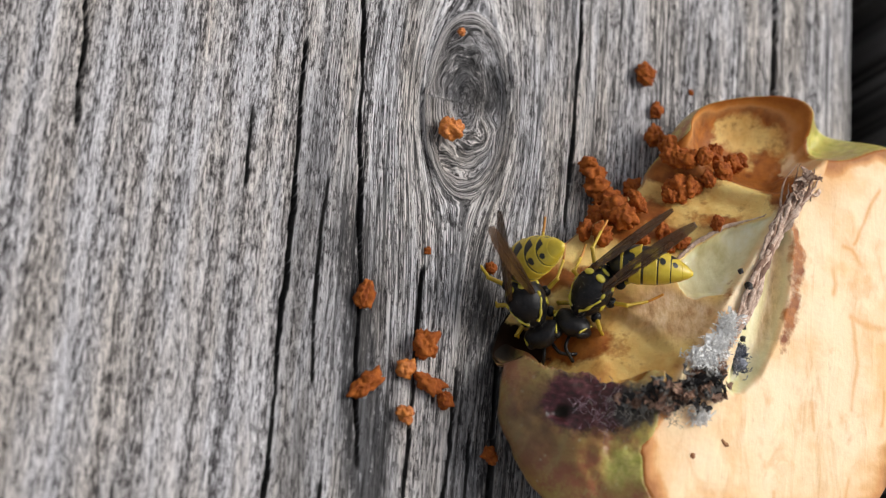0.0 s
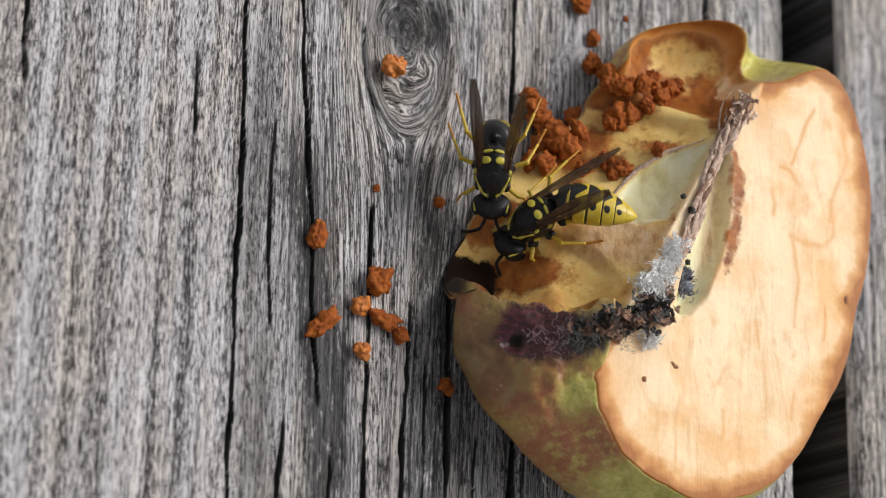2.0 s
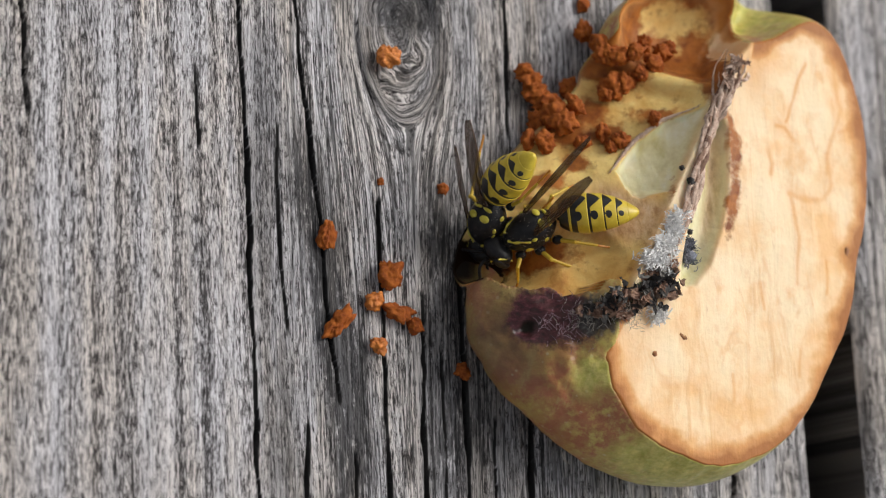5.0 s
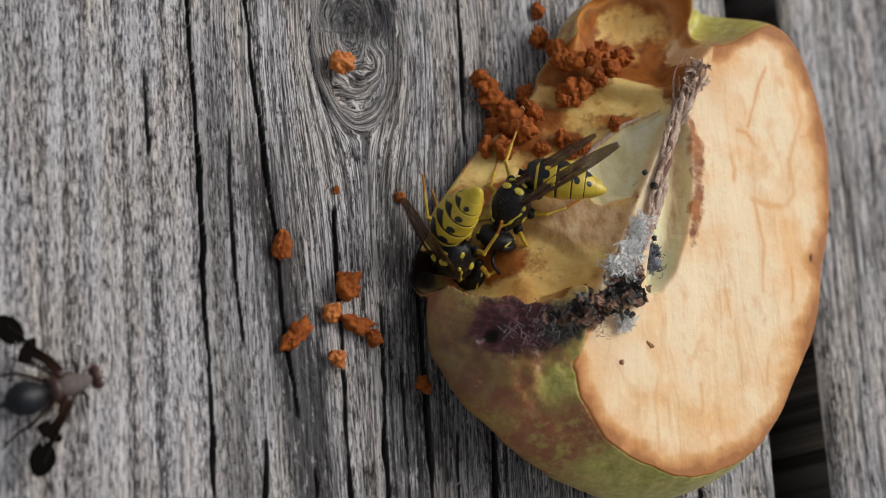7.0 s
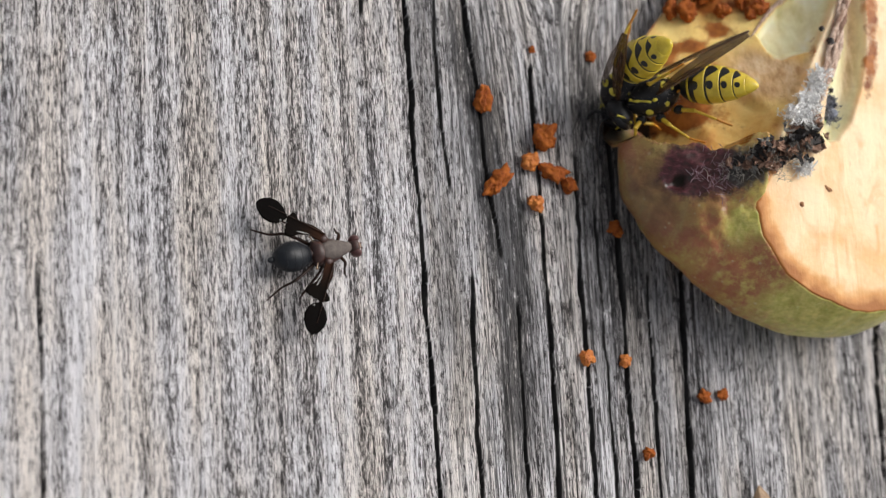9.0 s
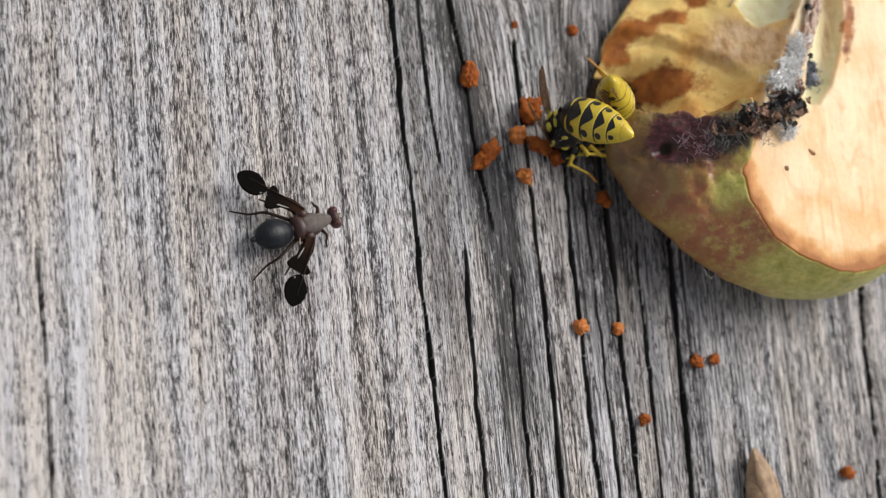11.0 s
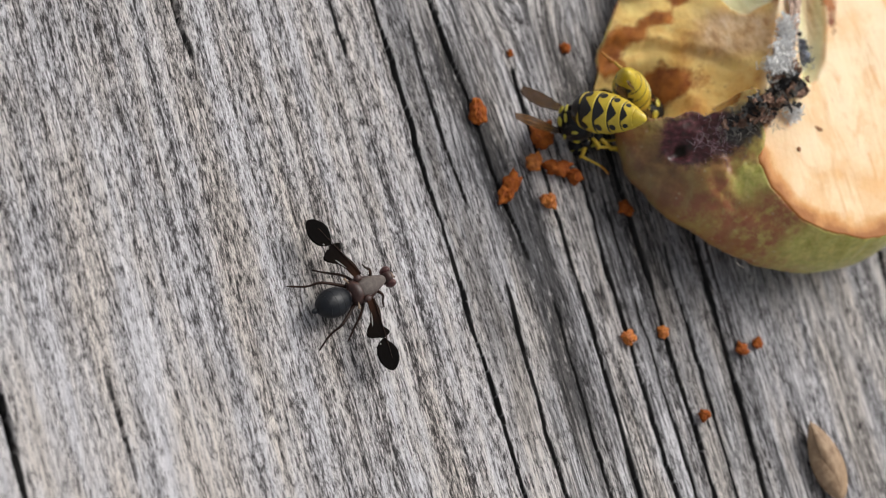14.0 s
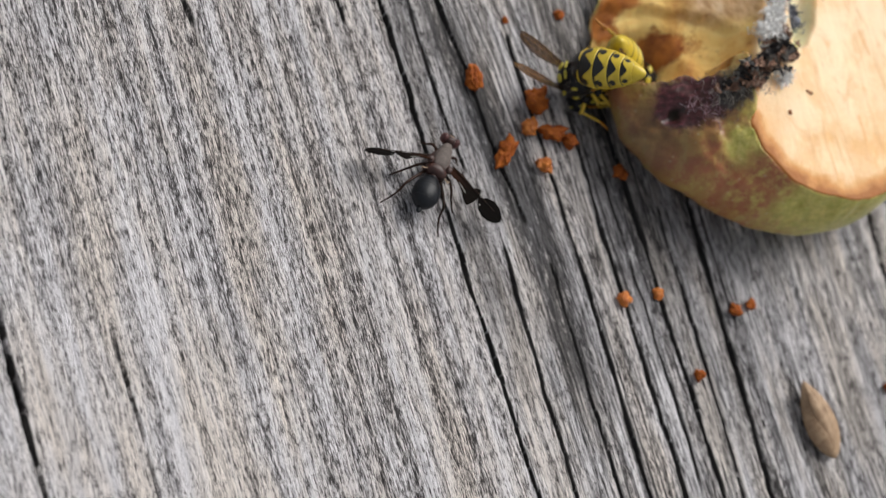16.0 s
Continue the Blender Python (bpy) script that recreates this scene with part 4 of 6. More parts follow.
for i, (x, y, z, r) in enumerate([(21.1, -6.2, 8.5, 0.72), (21.2, -4.4, 8.9, 0.3), (21.1, -3.6, 9.1, 0.26), (20.9, -0.8, 9.9, 0.36), (20.9, -1.3, 9.8, 0.22), (20.2, 0.2, 9.9, 0.26), (20.6, -5.0, 8.9, 0.34)]):
    mat, word = (blue_mould, "blue-grey") if i == 0 else (black_mat, "black")
    pts = [np.array([x, y, z]) + r * np.array([0.9 * (q - 0.5), 1.5 * (q - 0.5), 0.15 * math.sin(5 * q)]) for q in np.linspace(0, 1, 7)]
    crumpled("mould_clot" if i == 0 else "rot_speck", pts, r * 0.75, 200 + i, mat, apple, 0.4, 10, word + (" clot of mould" if i == 0 else " speck of rot"))

# dark specks sunk in the cut face
for i, (pts, rad) in enumerate([([(19.4, -12.1), (19.8, -12.5), (20.3, -12.6)], 0.17), ([(17.3, -13.5), (17.2, -14.1)], 0.2), ([(35.6, -4.6), (35.4, -5.6)], 0.18)]):
    path = [np.array(p) for p in pts]
    fine = []
    for a, b in zip(path, path[1:]):
        fine += [flesh_at(*(a + (b - a) * q), -0.6 * rad) for q in np.linspace(0, 1, 7)[:-1]]
    fine.append(flesh_at(*path[-1], -0.6 * rad))
    crumpled("brown_speck", fine, rad * 1.2, 300 + i, lip_mat, apple, 0.25, 10, "brown speck in the flesh")
# ---- crumbs of frass, grain husk, splinter ----
def lump_mesh(name, seed, size, pieces, material, stretch=(1, 1, 0.7), turn=0.0):
    """A crumb: a few rough grains grown together."""
    rng = random.Random(seed)
    bm = bmesh.new()
    off = Vector((rng.uniform(0, 50), rng.uniform(0, 50), rng.uniform(0, 50)))
    knobs = [Vector((rng.uniform(-1, 1), rng.uniform(-1, 1), rng.uniform(-0.3, 1))).normalized() for _ in range(pieces + 2)]
    bmesh.ops.create_icosphere(bm, subdivisions=4, radius=1.0)
    for v in bm.verts:
        p = v.co.normalized()
        f = 0.62 + 0.12 * max(0.0, max(p.dot(q) for q in knobs) - 0.8) / 0.2
        f += 0.34 * noise.noise(p * 1.3 + off) + 0.40 * abs(noise.noise(p * 2.0 + off)) + 0.16 * noise.noise(p * 4.0 + off) + 0.10 * abs(noise.noise(p * 7 + off)) + 0.05 * noise.noise(p * 15 + off)
        v.co = Vector((p.x * stretch[0], p.y * stretch[1], p.z * stretch[2])) * size * 0.57 * f
    bmesh.ops.rotate(bm, verts=bm.verts, cent=(0, 0, 0), matrix=Matrix.Rotation(turn, 3, "Z"))
    low = min(v.co.z for v in bm.verts)
    for v in bm.verts:
        v.co.z -= low * 0.8
        v.co *= MM
    me = bpy.data.meshes.new(name)
    bm.to_mesh(me)
    bm.free()
    me.materials.append(material)
    me.shade_smooth()
    return me


def board_at(x, y):
    return float(wood_height(np.array([x]), np.array([y]))[0])


# x, y, size, grains
ON_BOARD = [(0.8, 9.7, 1.9, 5), (1.1, 18.0, 0.7, 2), (0, 0, 0.6, 2), (5.1, -0.2, 0.9, 2), (0.2, -7.2, 2.3, 3), (-1.0, -9.2, 1.5, 4), (2.2, -10.9, 1.4, 3),
            (-0.7, -12.4, 1.5, 4), (6.1, -14.1, 1.3, 4), (2.75, -24.2, 1.15, 3), (6.1, -24.4, 1.0, 3), (12.7, -27.1, 1.2, 3),
            (14.4, -26.9, 0.95, 3), (16.9, 18.7, 1.8, 3), (18.2, 16.0, 1.3, 3), (21.5, 18.6, 0.5, 2), (7.4, -31.5, 1.1, 3), (25.7, -36.3, 1.2, 3)]
for i, (x, y, size, n) in enumerate(ON_BOARD):
    bright = i in (0, 1, 5, 7, 9, 10)
    ob = new("crumb", lump_mesh("crumb", 20 + i, size, n, frass_bright if bright else frass_mat, (1, 1, 0.75), i))
    ob.location = (x * MM, y * MM, (max(board_at(x, y), -0.12) - 0.05) * MM)
    tagged(ob, "bright orange crumb of frass on grey wood" if bright else "rust-brown crumb of frass on grey wood", "crumb", "crumbs on the board")
for i, (x, y, size, sx, sy, turn) in enumerate([(-4.6, -4.4, 1.9, 0.7, 1.25, -0.15), (-3.8, -10.8, 2.2, 1.3, 0.66, 0.85), (0.8, -9.9, 2.0, 1.2, 0.78, -0.35)]):
    ob = new("crumb", lump_mesh("crumb", 60 + i, size, 7, frass_mat, (sx, sy, 0.6), turn))
    ob.location = (x * MM, y * MM, (max(board_at(x, y), -0.12) - 0.05) * MM)
    tagged(ob, "long rough orange-brown crumb of frass on grey wood", "crumb", "crumbs on the board")
PILE = [(12.2, 9.6, 0.7, 1.8), (12.7, 8.9, 0.7, 1.7), (13.2, 8.1, 0.7, 1.9), (13.9, 7.1, 0.7, 2.0), (16.2, 8.5, 0.7, 1.7), (15.1, 6.5, 3.2, 1.5), (13.4, 5.6, 0.7, 1.9), (14.0, 4.9, 3.1, 1.9), (13.6, 5.6, 2.5, 1.8), (12.5, 3.4, 2.8, 1.6), (11.5, 3.7, 2.1, 1.4), (17.8, 13.5, 0.7, 1.6), (17.3, 11.6, 3.4, 1.4), (17.6, 10.6, 4.3, 1.8), (18.4, 10.3, 4.9, 1.7), (19.4, 10.6, 5.4, 1.5), (18.2, 8.0, 4.1, 1.7), (17.5, 7.4, 3.9, 1.4), (19.0, 8.3, 4.4, 1.5), (22.8, 11.2, 4.1, 1.6)]
PILE += [(23.6, 11.8, 4.0, 1.3), (21.2, 9.8, 5.3, 1.3), (20.1, 4.9, 6.6, 1.1), (16.8, 4.1, 4.4, 1.3), (17.9, 3.4, 5.2, 1.2), (17.2, 2.9, 4.9, 1.2), (20.1, 9.0, 5.1, 1.1), (21.4, 11.9, 4.0, 1.1), (15.3, 3.3, 3.9, 1.4)]
for i, (x, y, z, size) in enumerate(PILE):
    ob = new("crumb", lump_mesh("crumb", 90 + i, size * 1.05, 6, frass_mat, (0.8 + 0.5 * (i * 0.37 % 1), 0.8 + 0.5 * (i * 0.61 % 1), 0.85), i * 1.7))
    ob.location = (x * MM, y * MM, (z - 0.25 * size) * MM)
    tagged(ob, "moist rust-brown crumb of frass heaped against the apple", "crumb", "crumbs heaped at the apple")


def spindle(name, length, wide, high, material, groove=0.0, rings=28, sides=20, bend=0.0):
    """A pointed grain along y."""
    bm = bmesh.new()
    rows = []
    for i in range(rings):
        k = i / (rings - 1)
        r = max(0.02, math.sin(math.pi * k ** 0.85) ** 0.75)
        row = []
        for j in range(sides):
            a = 2 * math.pi * j / sides
            g = 1 - groove * math.exp(-((math.atan2(math.sin(a - 1.4), math.cos(a - 1.4)) / 0.25) ** 2)) + 0.03 * math.cos(6 * a)
            row.append(bm.verts.new((wide / 2 * r * g * math.cos(a) * MM + bend * math.sin(math.pi * k) * MM, (k - 0.5) * length * MM, high / 2 * r * g * math.sin(a) * MM)))
        rows.append(row)
    for p, q in zip(rows, rows[1:]):
        for j in range(sides):
            bm.faces.new((p[j], p[(j + 1) % sides], q[(j + 1) % sides], q[j]))
    bm.faces.new(rows[0][::-1])
    bm.faces.new(rows[-1])
    me = bpy.data.meshes.new(name)
    bm.to_mesh(me)
    bm.free()
    me.materials.append(material)
    me.shade_smooth()
    return me


husk = tagged(new("grain_husk", spindle("grain_husk", 6.8, 3.0, 1.9, husk_mat, 0.12)), "tan dry grain husk lying on grey wood", "grain")
husk.matrix_basis = pose(17.0 * MM, -37.4 * MM, 0.9 * MM, 4, 0, 9)
awn = new("husk_flap", spindle("husk_flap", 5.7, 1.6, 0.7, husk_mat, 0.3, bend=0.25))
awn.parent = husk
awn.matrix_basis = pose(-0.35 * MM, 0.5 * MM, 0.72 * MM, 2, 0, 6)
# ---- insects ----
def part(name, me, material, parent, label="", m=None):
    """One mesh as a part of a thing or of a part."""
    if material:
        me.materials.append(material)
    ob = new(name, me)
    ob.parent = parent
    if m is not None:
        ob.matrix_basis = m
    return tagged(ob, label)


def at(x, y, z, rx=0, ry=0, rz=0):
    return pose(x * MM, y * MM, z * MM, rx, ry, rz)


def blob(name, rx, ry, rz, shape=None, sub=3):
    """A rounded body; shape(p) moves a point of the unit ball."""
    bm = bmesh.new()
    bmesh.ops.create_icosphere(bm, subdivisions=sub, radius=1.0)
    for v in bm.verts:
        p = shape(v.co.copy()) if shape else v.co
        v.co = Vector((p.x * rx, p.y * ry, p.z * rz)) * MM
    me = bpy.data.meshes.new(name)
    bm.to_mesh(me)
    bm.free()
    me.shade_smooth()
    return me


def tube(name, points, radii, sides=8):
    """A round limb through points in mm, with a radius at each."""
    bm = bmesh.new()
    pts = [Vector(p) for p in points]
    rows = []
    for i, p in enumerate(pts):
        tan = (pts[min(i + 1, len(pts) - 1)] - pts[max(i - 1, 0)]).normalized()
        a = tan.cross(Vector((0.21, 0.13, 1.0))).normalized()
        b = tan.cross(a)
        rows.append([bm.verts.new((p + radii[i] * (a * math.cos(2 * math.pi * j / sides) + b * math.sin(2 * math.pi * j / sides))) * MM) for j in range(sides)])
    for p, q in zip(rows, rows[1:]):
        for j in range(sides):
            bm.faces.new((p[j], p[(j + 1) % sides], q[(j + 1) % sides], q[j]))
    bm.faces.new(rows[0][::-1])
    bm.faces.new(rows[-1])
    bmesh.ops.recalc_face_normals(bm, faces=bm.faces)
    me = bpy.data.meshes.new(name)
    bm.to_mesh(me)
    bm.free()
    me.shade_smooth()
    return me


def smooth_path(points, n=5):
    """Points between points, with rounded corners."""
    out = []
    P = [Vector(p) for p in points]
    for i in range(len(P) - 1):
        p0, p1, p2, p3 = P[max(i - 1, 0)], P[i], P[i + 1], P[min(i + 2, len(P) - 1)]
        for k in range(n):
            t = k / n
            out.append(0.5 * ((2 * p1) + (p2 - p0) * t + (2 * p0 - 5 * p1 + 4 * p2 - p3) * t * t + (3 * p1 - p0 - 3 * p2 + p3) * t**3))
    return out + [P[-1]]


def abdomen_radius(k):
    """Half-width of a wasp's abdomen along its length, 0 at the waist, 1 at the sting."""
    return 1.62 * (math.sin(math.pi * min(1.0, 0.07 + 0.93 * k) ** 0.80)) ** 0.62 * (1 - 0.10 * k)


SEGMENTS = [0.0, 0.15, 0.37, 0.56, 0.72, 0.86, 0.995]
ABDOMEN_LONG = 5.9


def segment_mesh(i):
    """One ring of the abdomen, hung over the next, with its black front edge, centre mark and two side dots."""
    k0, k1 = SEGMENTS[i], SEGMENTS[i + 1]
    n_l, n_a = 16, 56
    verts, black = [], []
    for a in range(n_l + 1):
        f = a / n_l
        k = k0 + (k1 - k0) * f
        r = max(0.05, abdomen_radius(k)) * (1.0 + 0.045 * f) + 0.015
        for j in range(n_a):
            phi = 2 * math.pi * j / n_a - math.pi
            droop = -0.55 * k**2
            verts.append(((-k * ABDOMEN_LONG) * MM, r * math.sin(phi) * MM, (0.88 * r * math.cos(phi) + droop) * MM))
            u = abs(phi)
            front = (0.8, 0.34, 0.17, 0.13, 0.10, 0.0)[i]
            centre = (0.3, 0.62, 0.68, 0.62, 0.52, 0.0)[i] * max(0.0, 1 - (u / 0.52) ** 1.3)
            mark_ = (front + centre - f) * 4 + 0.5
            dot = 0.5 + 2.2 * (1 - ((u - 0.92) / 0.23) ** 2 - ((f - 0.42) / 0.24) ** 2)
            if i in (0, 5):
                dot = 0
            under = (u - 2.0) * 0.6
            black.append(max(mark_, dot, min(under, 0.4)))
    for j in range(n_a):
        phi = 2 * math.pi * j / n_a - math.pi
        r = max(0.04, abdomen_radius(k1)) * 0.9
        verts.append(((-k1 * ABDOMEN_LONG) * MM, r * math.sin(phi) * MM, (0.88 * r * math.cos(phi) - 0.55 * k1**2) * MM))
        black.append(1.0 if i < 5 else 0.0)
    faces = [(a * n_a + j, a * n_a + (j + 1) % n_a, (a + 1) * n_a + (j + 1) % n_a, (a + 1) * n_a + j) for a in range(n_l + 1) for j in range(n_a)]
    faces += [tuple(range(n_a))[::-1], tuple((n_l + 1) * n_a + j for j in range(n_a))]
    me = bpy.data.meshes.new("segment")
    me.from_pydata(verts, [], faces)
    me.attributes.new("black", "FLOAT", "POINT").data.foreach_set("value", np.array(black, np.float32))
    me.shade_smooth()
    return me


def wing_mesh(name, long, outline, fold=0.12, thick=0.03, n=40):
    """A wing along -x from its root: outline(k) gives front and rear edge in mm, k from 0 to 1; pleated lengthwise."""
    cols = 9
    top = []
    for i in range(n + 1):
        k = i / n
        f, r = outline(k)
        for c in range(cols):
            q = c / (cols - 1)
            z = fold * (0.5 - abs(((q * 2.5) % 1) - 0.5)) * min(1, 4 * k) + 0.10 * math.sin(3 * k)
            top.append((-k * long, f + (r - f) * q, z))
    m = len(top)
    verts = [(x * MM, y * MM, (z + thick / 2) * MM) for x, y, z in top] + [(x * MM, y * MM, (z - thick / 2) * MM) for x, y, z in top]
    faces = []
    for i in range(n):
        for c in range(cols - 1):
            a = i * cols + c
            faces.append((a, a + 1, a + cols + 1, a + cols))
            faces.append((m + a, m + a + cols, m + a + cols + 1, m + a + 1))
    rim = [c for c in range(cols)] + [i * cols + cols - 1 for i in range(1, n + 1)] + [n * cols + c for c in range(cols - 2, -1, -1)] + [i * cols for i in range(n - 1, 0, -1)]
    for a, b in zip(rim, rim[1:] + rim[:1]):
        faces.append((a, m + a, m + b, b))
    me = bpy.data.meshes.new(name)
    me.from_pydata(verts, [], faces)
    me.shade_smooth()
    return me


def wasp_wing(side):
    def edge(k):
        w = 0.18 + 1.25 * math.sin(math.pi * min(1, k ** 0.75 * 0.93 + 0.04)) ** 0.7 * (0.35 + 0.65 * k)
        return (side * 0.35 * w, -side * 0.65 * w)
    return wing_mesh("wing", 8.3, edge, 0.22)


WASP_LEGS = {  # hip, knee, ankle, toe for the left side
    "fore": [(1.2, 0.7, -1.0), (2.0, 1.9, -0.7), (2.5, 2.3, -2.2), (3.2, 2.6, -2.9)],
    "mid": [(0.1, 0.9, -1.1), (-0.5, 2.4, -1.0), (-1.6, 3.1, -2.3), (-2.7, 3.6, -2.8)],
    "hind": [(-1.2, 0.9, -1.0), (-2.6, 2.1, -0.7), (-4.0, 2.7, -1.7), (-5.0, 3.1, -2.5)],
}


def build_wasp(label, wing_open, wing_up):
    """A wasp at the centre of its thorax, head along +x, back along +z."""
    hind, wings = [], []
    wasp = tagged(new("wasp"), label, "wasp", "wasps on the apple")

    def chest(p):
        w = 1 - 0.22 * max(0, p.x) ** 2 - 0.30 * max(0, -p.x - 0.3) ** 1.2
        return Vector((p.x, p.y * w, p.z * w + 0.08 * (1 - p.x * p.x) * (p.z > 0)))
    thorax = part("thorax", blob("thorax", 2.15, 1.42, 1.45, chest, 4), wasp_black, wasp, "black thorax with short hairs")
    rng = np.random.default_rng(77)
    verts, faces = [], []
    for i in range(220):
        d = rng.normal(0, 1, 3)
        d /= np.linalg.norm(d)
        p = np.array(chest(Vector(d))) * (2.15, 1.42, 1.45)
        q = p + 0.30 * (d + 0.5 * rng.normal(0, 1, 3))
        side = 0.011 * np.cross(d, (0.3, 0.5, 0.8))
        verts += [tuple((p + side) * MM), tuple((p - side) * MM), tuple(q * MM), tuple((p + 0.02 * d) * MM)]
        faces += [(4 * i, 4 * i + 1, 4 * i + 2), (4 * i + 1, 4 * i + 3, 4 * i + 2), (4 * i + 3, 4 * i, 4 * i + 2)]
    hairs = bpy.data.meshes.new("hairs")
    hairs.from_pydata(verts, [], faces)
    tagged(part("hairs", hairs, hair_mat, thorax), "short grey hairs", kind="stuff")
    for s in (1, -1):
        part("yellow_spot", blob("yellow_spot", 0.28, 0.38, 0.12), wasp_yellow, wasp, "", at(-1.02, s * 0.52, 1.30, s * -18, -28, 0))
        part("yellow_spot", blob("yellow_spot", 0.14, 0.38, 0.12), wasp_yellow, wasp, "", at(-1.60, s * 0.42, 0.88, s * -16, -55, 0))
        part("yellow_stripe", tube("yellow_stripe", smooth_path([(0.25, 1.22 * s, 0.72), (0.9, 0.98 * s, 0.88), (1.45, 0.70 * s, 0.86), (1.75, 0.34 * s, 0.82)]), [0.09 + 0.03 * math.sin(i) for i in range(16)]), wasp_yellow, wasp)
        part("yellow_spot", blob("yellow_spot", 0.36, 0.10, 0.30), wasp_yellow, wasp, "", at(0.55, 1.30 * s, -0.12))
        part("yellow_spot", blob("yellow_spot", 0.30, 0.10, 0.28), wasp_yellow, wasp, "", at(-0.75, 1.24 * s, 0.05))
        part("yellow_spot", blob("yellow_spot", 0.22, 0.16, 0.14), wasp_yellow, wasp, "", at(-0.05, 1.22 * s, 0.80))
    def skull(p):
        return Vector((p.x - 0.25 * p.y * p.y, p.y, p.z * (1 - 0.15 * p.y * p.y)))
    head = part("head", blob("head", 0.85, 1.42, 1.25, skull), wasp_black, wasp, "black and yellow head", at(2.75, 0, -0.35, 0, 28, 0))
    part("clypeus", blob("clypeus", 0.22, 0.62, 0.52), wasp_yellow, head, "", at(0.70, 0, -0.42))
    for s in (1, -1):
        part("eye", blob("eye", 0.40, 0.36, 0.86), wasp_black, head, "", at(0.18, 1.12 * s, 0.02, s * 8, 0, s * -20))
        part("eye_rim", tube("eye_rim", smooth_path([(-0.15, 1.16 * s, 0.85), (-0.42, 1.25 * s, 0.2), (-0.36, 1.2 * s, -0.6)]), [0.07] * 11), wasp_yellow, head)
        part("antenna", tube("antenna", smooth_path([(0.70, 0.28 * s, 0.25), (1.35, 0.65 * s, 0.95), (2.0, 1.25 * s, 0.7), (2.7, 1.9 * s, 0.1), (3.1, 2.2 * s, -0.5)]), [0.13] * 21), wasp_black, head)
        part("mandible", tube("mandible", smooth_path([(0.55, 0.42 * s, -0.80), (0.80, 0.36 * s, -1.15), (0.85, 0.06 * s, -1.35)]), [0.20 - 0.012 * i for i in range(11)]), wasp_yellow, head)
        wing = part("wing", wasp_wing(s), wing_mat, wasp, "smoky brown folded wing", at(-0.15, 1.0 * s, 1.05, s * 24, wing_up, -s * wing_open))
        wings.append((s, wing))
        for v in range(2):
            q = 0.30 - 0.5 * v
            part("vein", tube("vein", [(-0.1 - 7.3 * k / 12, s * q * (0.25 + 0.75 * (k / 12)) * 0.9, 0.13 + 0.10 * math.sin(3 * k / 12)) for k in range(13)], [0.032 - 0.0015 * k for k in range(13)], 6), leg_dark, wing)
        for kind, pts in WASP_LEGS.items():
            pts = [(x, y * s, z) for x, y, z in pts]
            path = smooth_path(pts[:2] + [pts[1], pts[2]], 6)
            leg = part("leg", tube("leg", path, [0.19 - 0.005 * i if i < 7 else 0.14 - 0.003 * (i - 7) for i in range(len(path))]), leg_yellow, wasp, "thin yellow leg")
            if kind != "fore":
                hind.append((kind, s, leg))
            part("hip", blob("hip", 0.42, 0.36, 0.36), wasp_black, leg, "", at(*[0.75 * a + 0.25 * b for a, b in zip(pts[0], pts[1])]))
            foot = smooth_path([pts[2], tuple((a + b) / 2 + c for a, b, c in zip(pts[2], pts[3], (0, 0, -0.05))), pts[3]], 5)
            part("foot", tube("foot", foot, [0.085 + 0.02 * (i % 2) for i in range(len(foot))]), leg_orange, leg)
    abdomen = part("abdomen", tube("abdomen", [(0.6, 0, 0.1), (0.3, 0, 0.05), (0.0, 0, 0), (-0.5, 0, 0), (-2.6, 0, 0), (-4.6, 0, -0.25)], [0.28, 0.20, 0.45, 0.8, 1.1, 0.35], 14), wasp_black, wasp, "yellow abdomen with black bands and dots", at(-2.45, 0, 0.1))
    for i in range(6):
        part("segment", segment_mesh(i), band_mat, abdomen)
    return wasp, abdomen, hind, wings


def fly_wing_outline(s):
    """Front and rear edge of a picture wing: brown stalk, notched middle lobe, oval black tip."""
    ks = [0, 0.08, 0.2, 0.32, 0.41, 0.47, 0.505, 0.53, 0.56, 0.60, 0.66, 0.75, 0.85, 0.93, 0.975, 1.0]
    front = [0.22, 0.42, 0.48, 0.36, 0.30, 0.62, 0.70, 0.52, 0.14, 0.30, 0.62, 0.84, 0.80, 0.56, 0.32, 0.02]
    rear = [0.22, 0.30, 0.34, 0.62, 1.05, 1.22, 1.15, 0.85, 0.02, 0.42, 0.76, 0.90, 0.84, 0.58, 0.32, 0.02]

    def edge(k):
        return s * float(np.interp(k, ks, front)), -s * float(np.interp(k, ks, rear))
    return edge


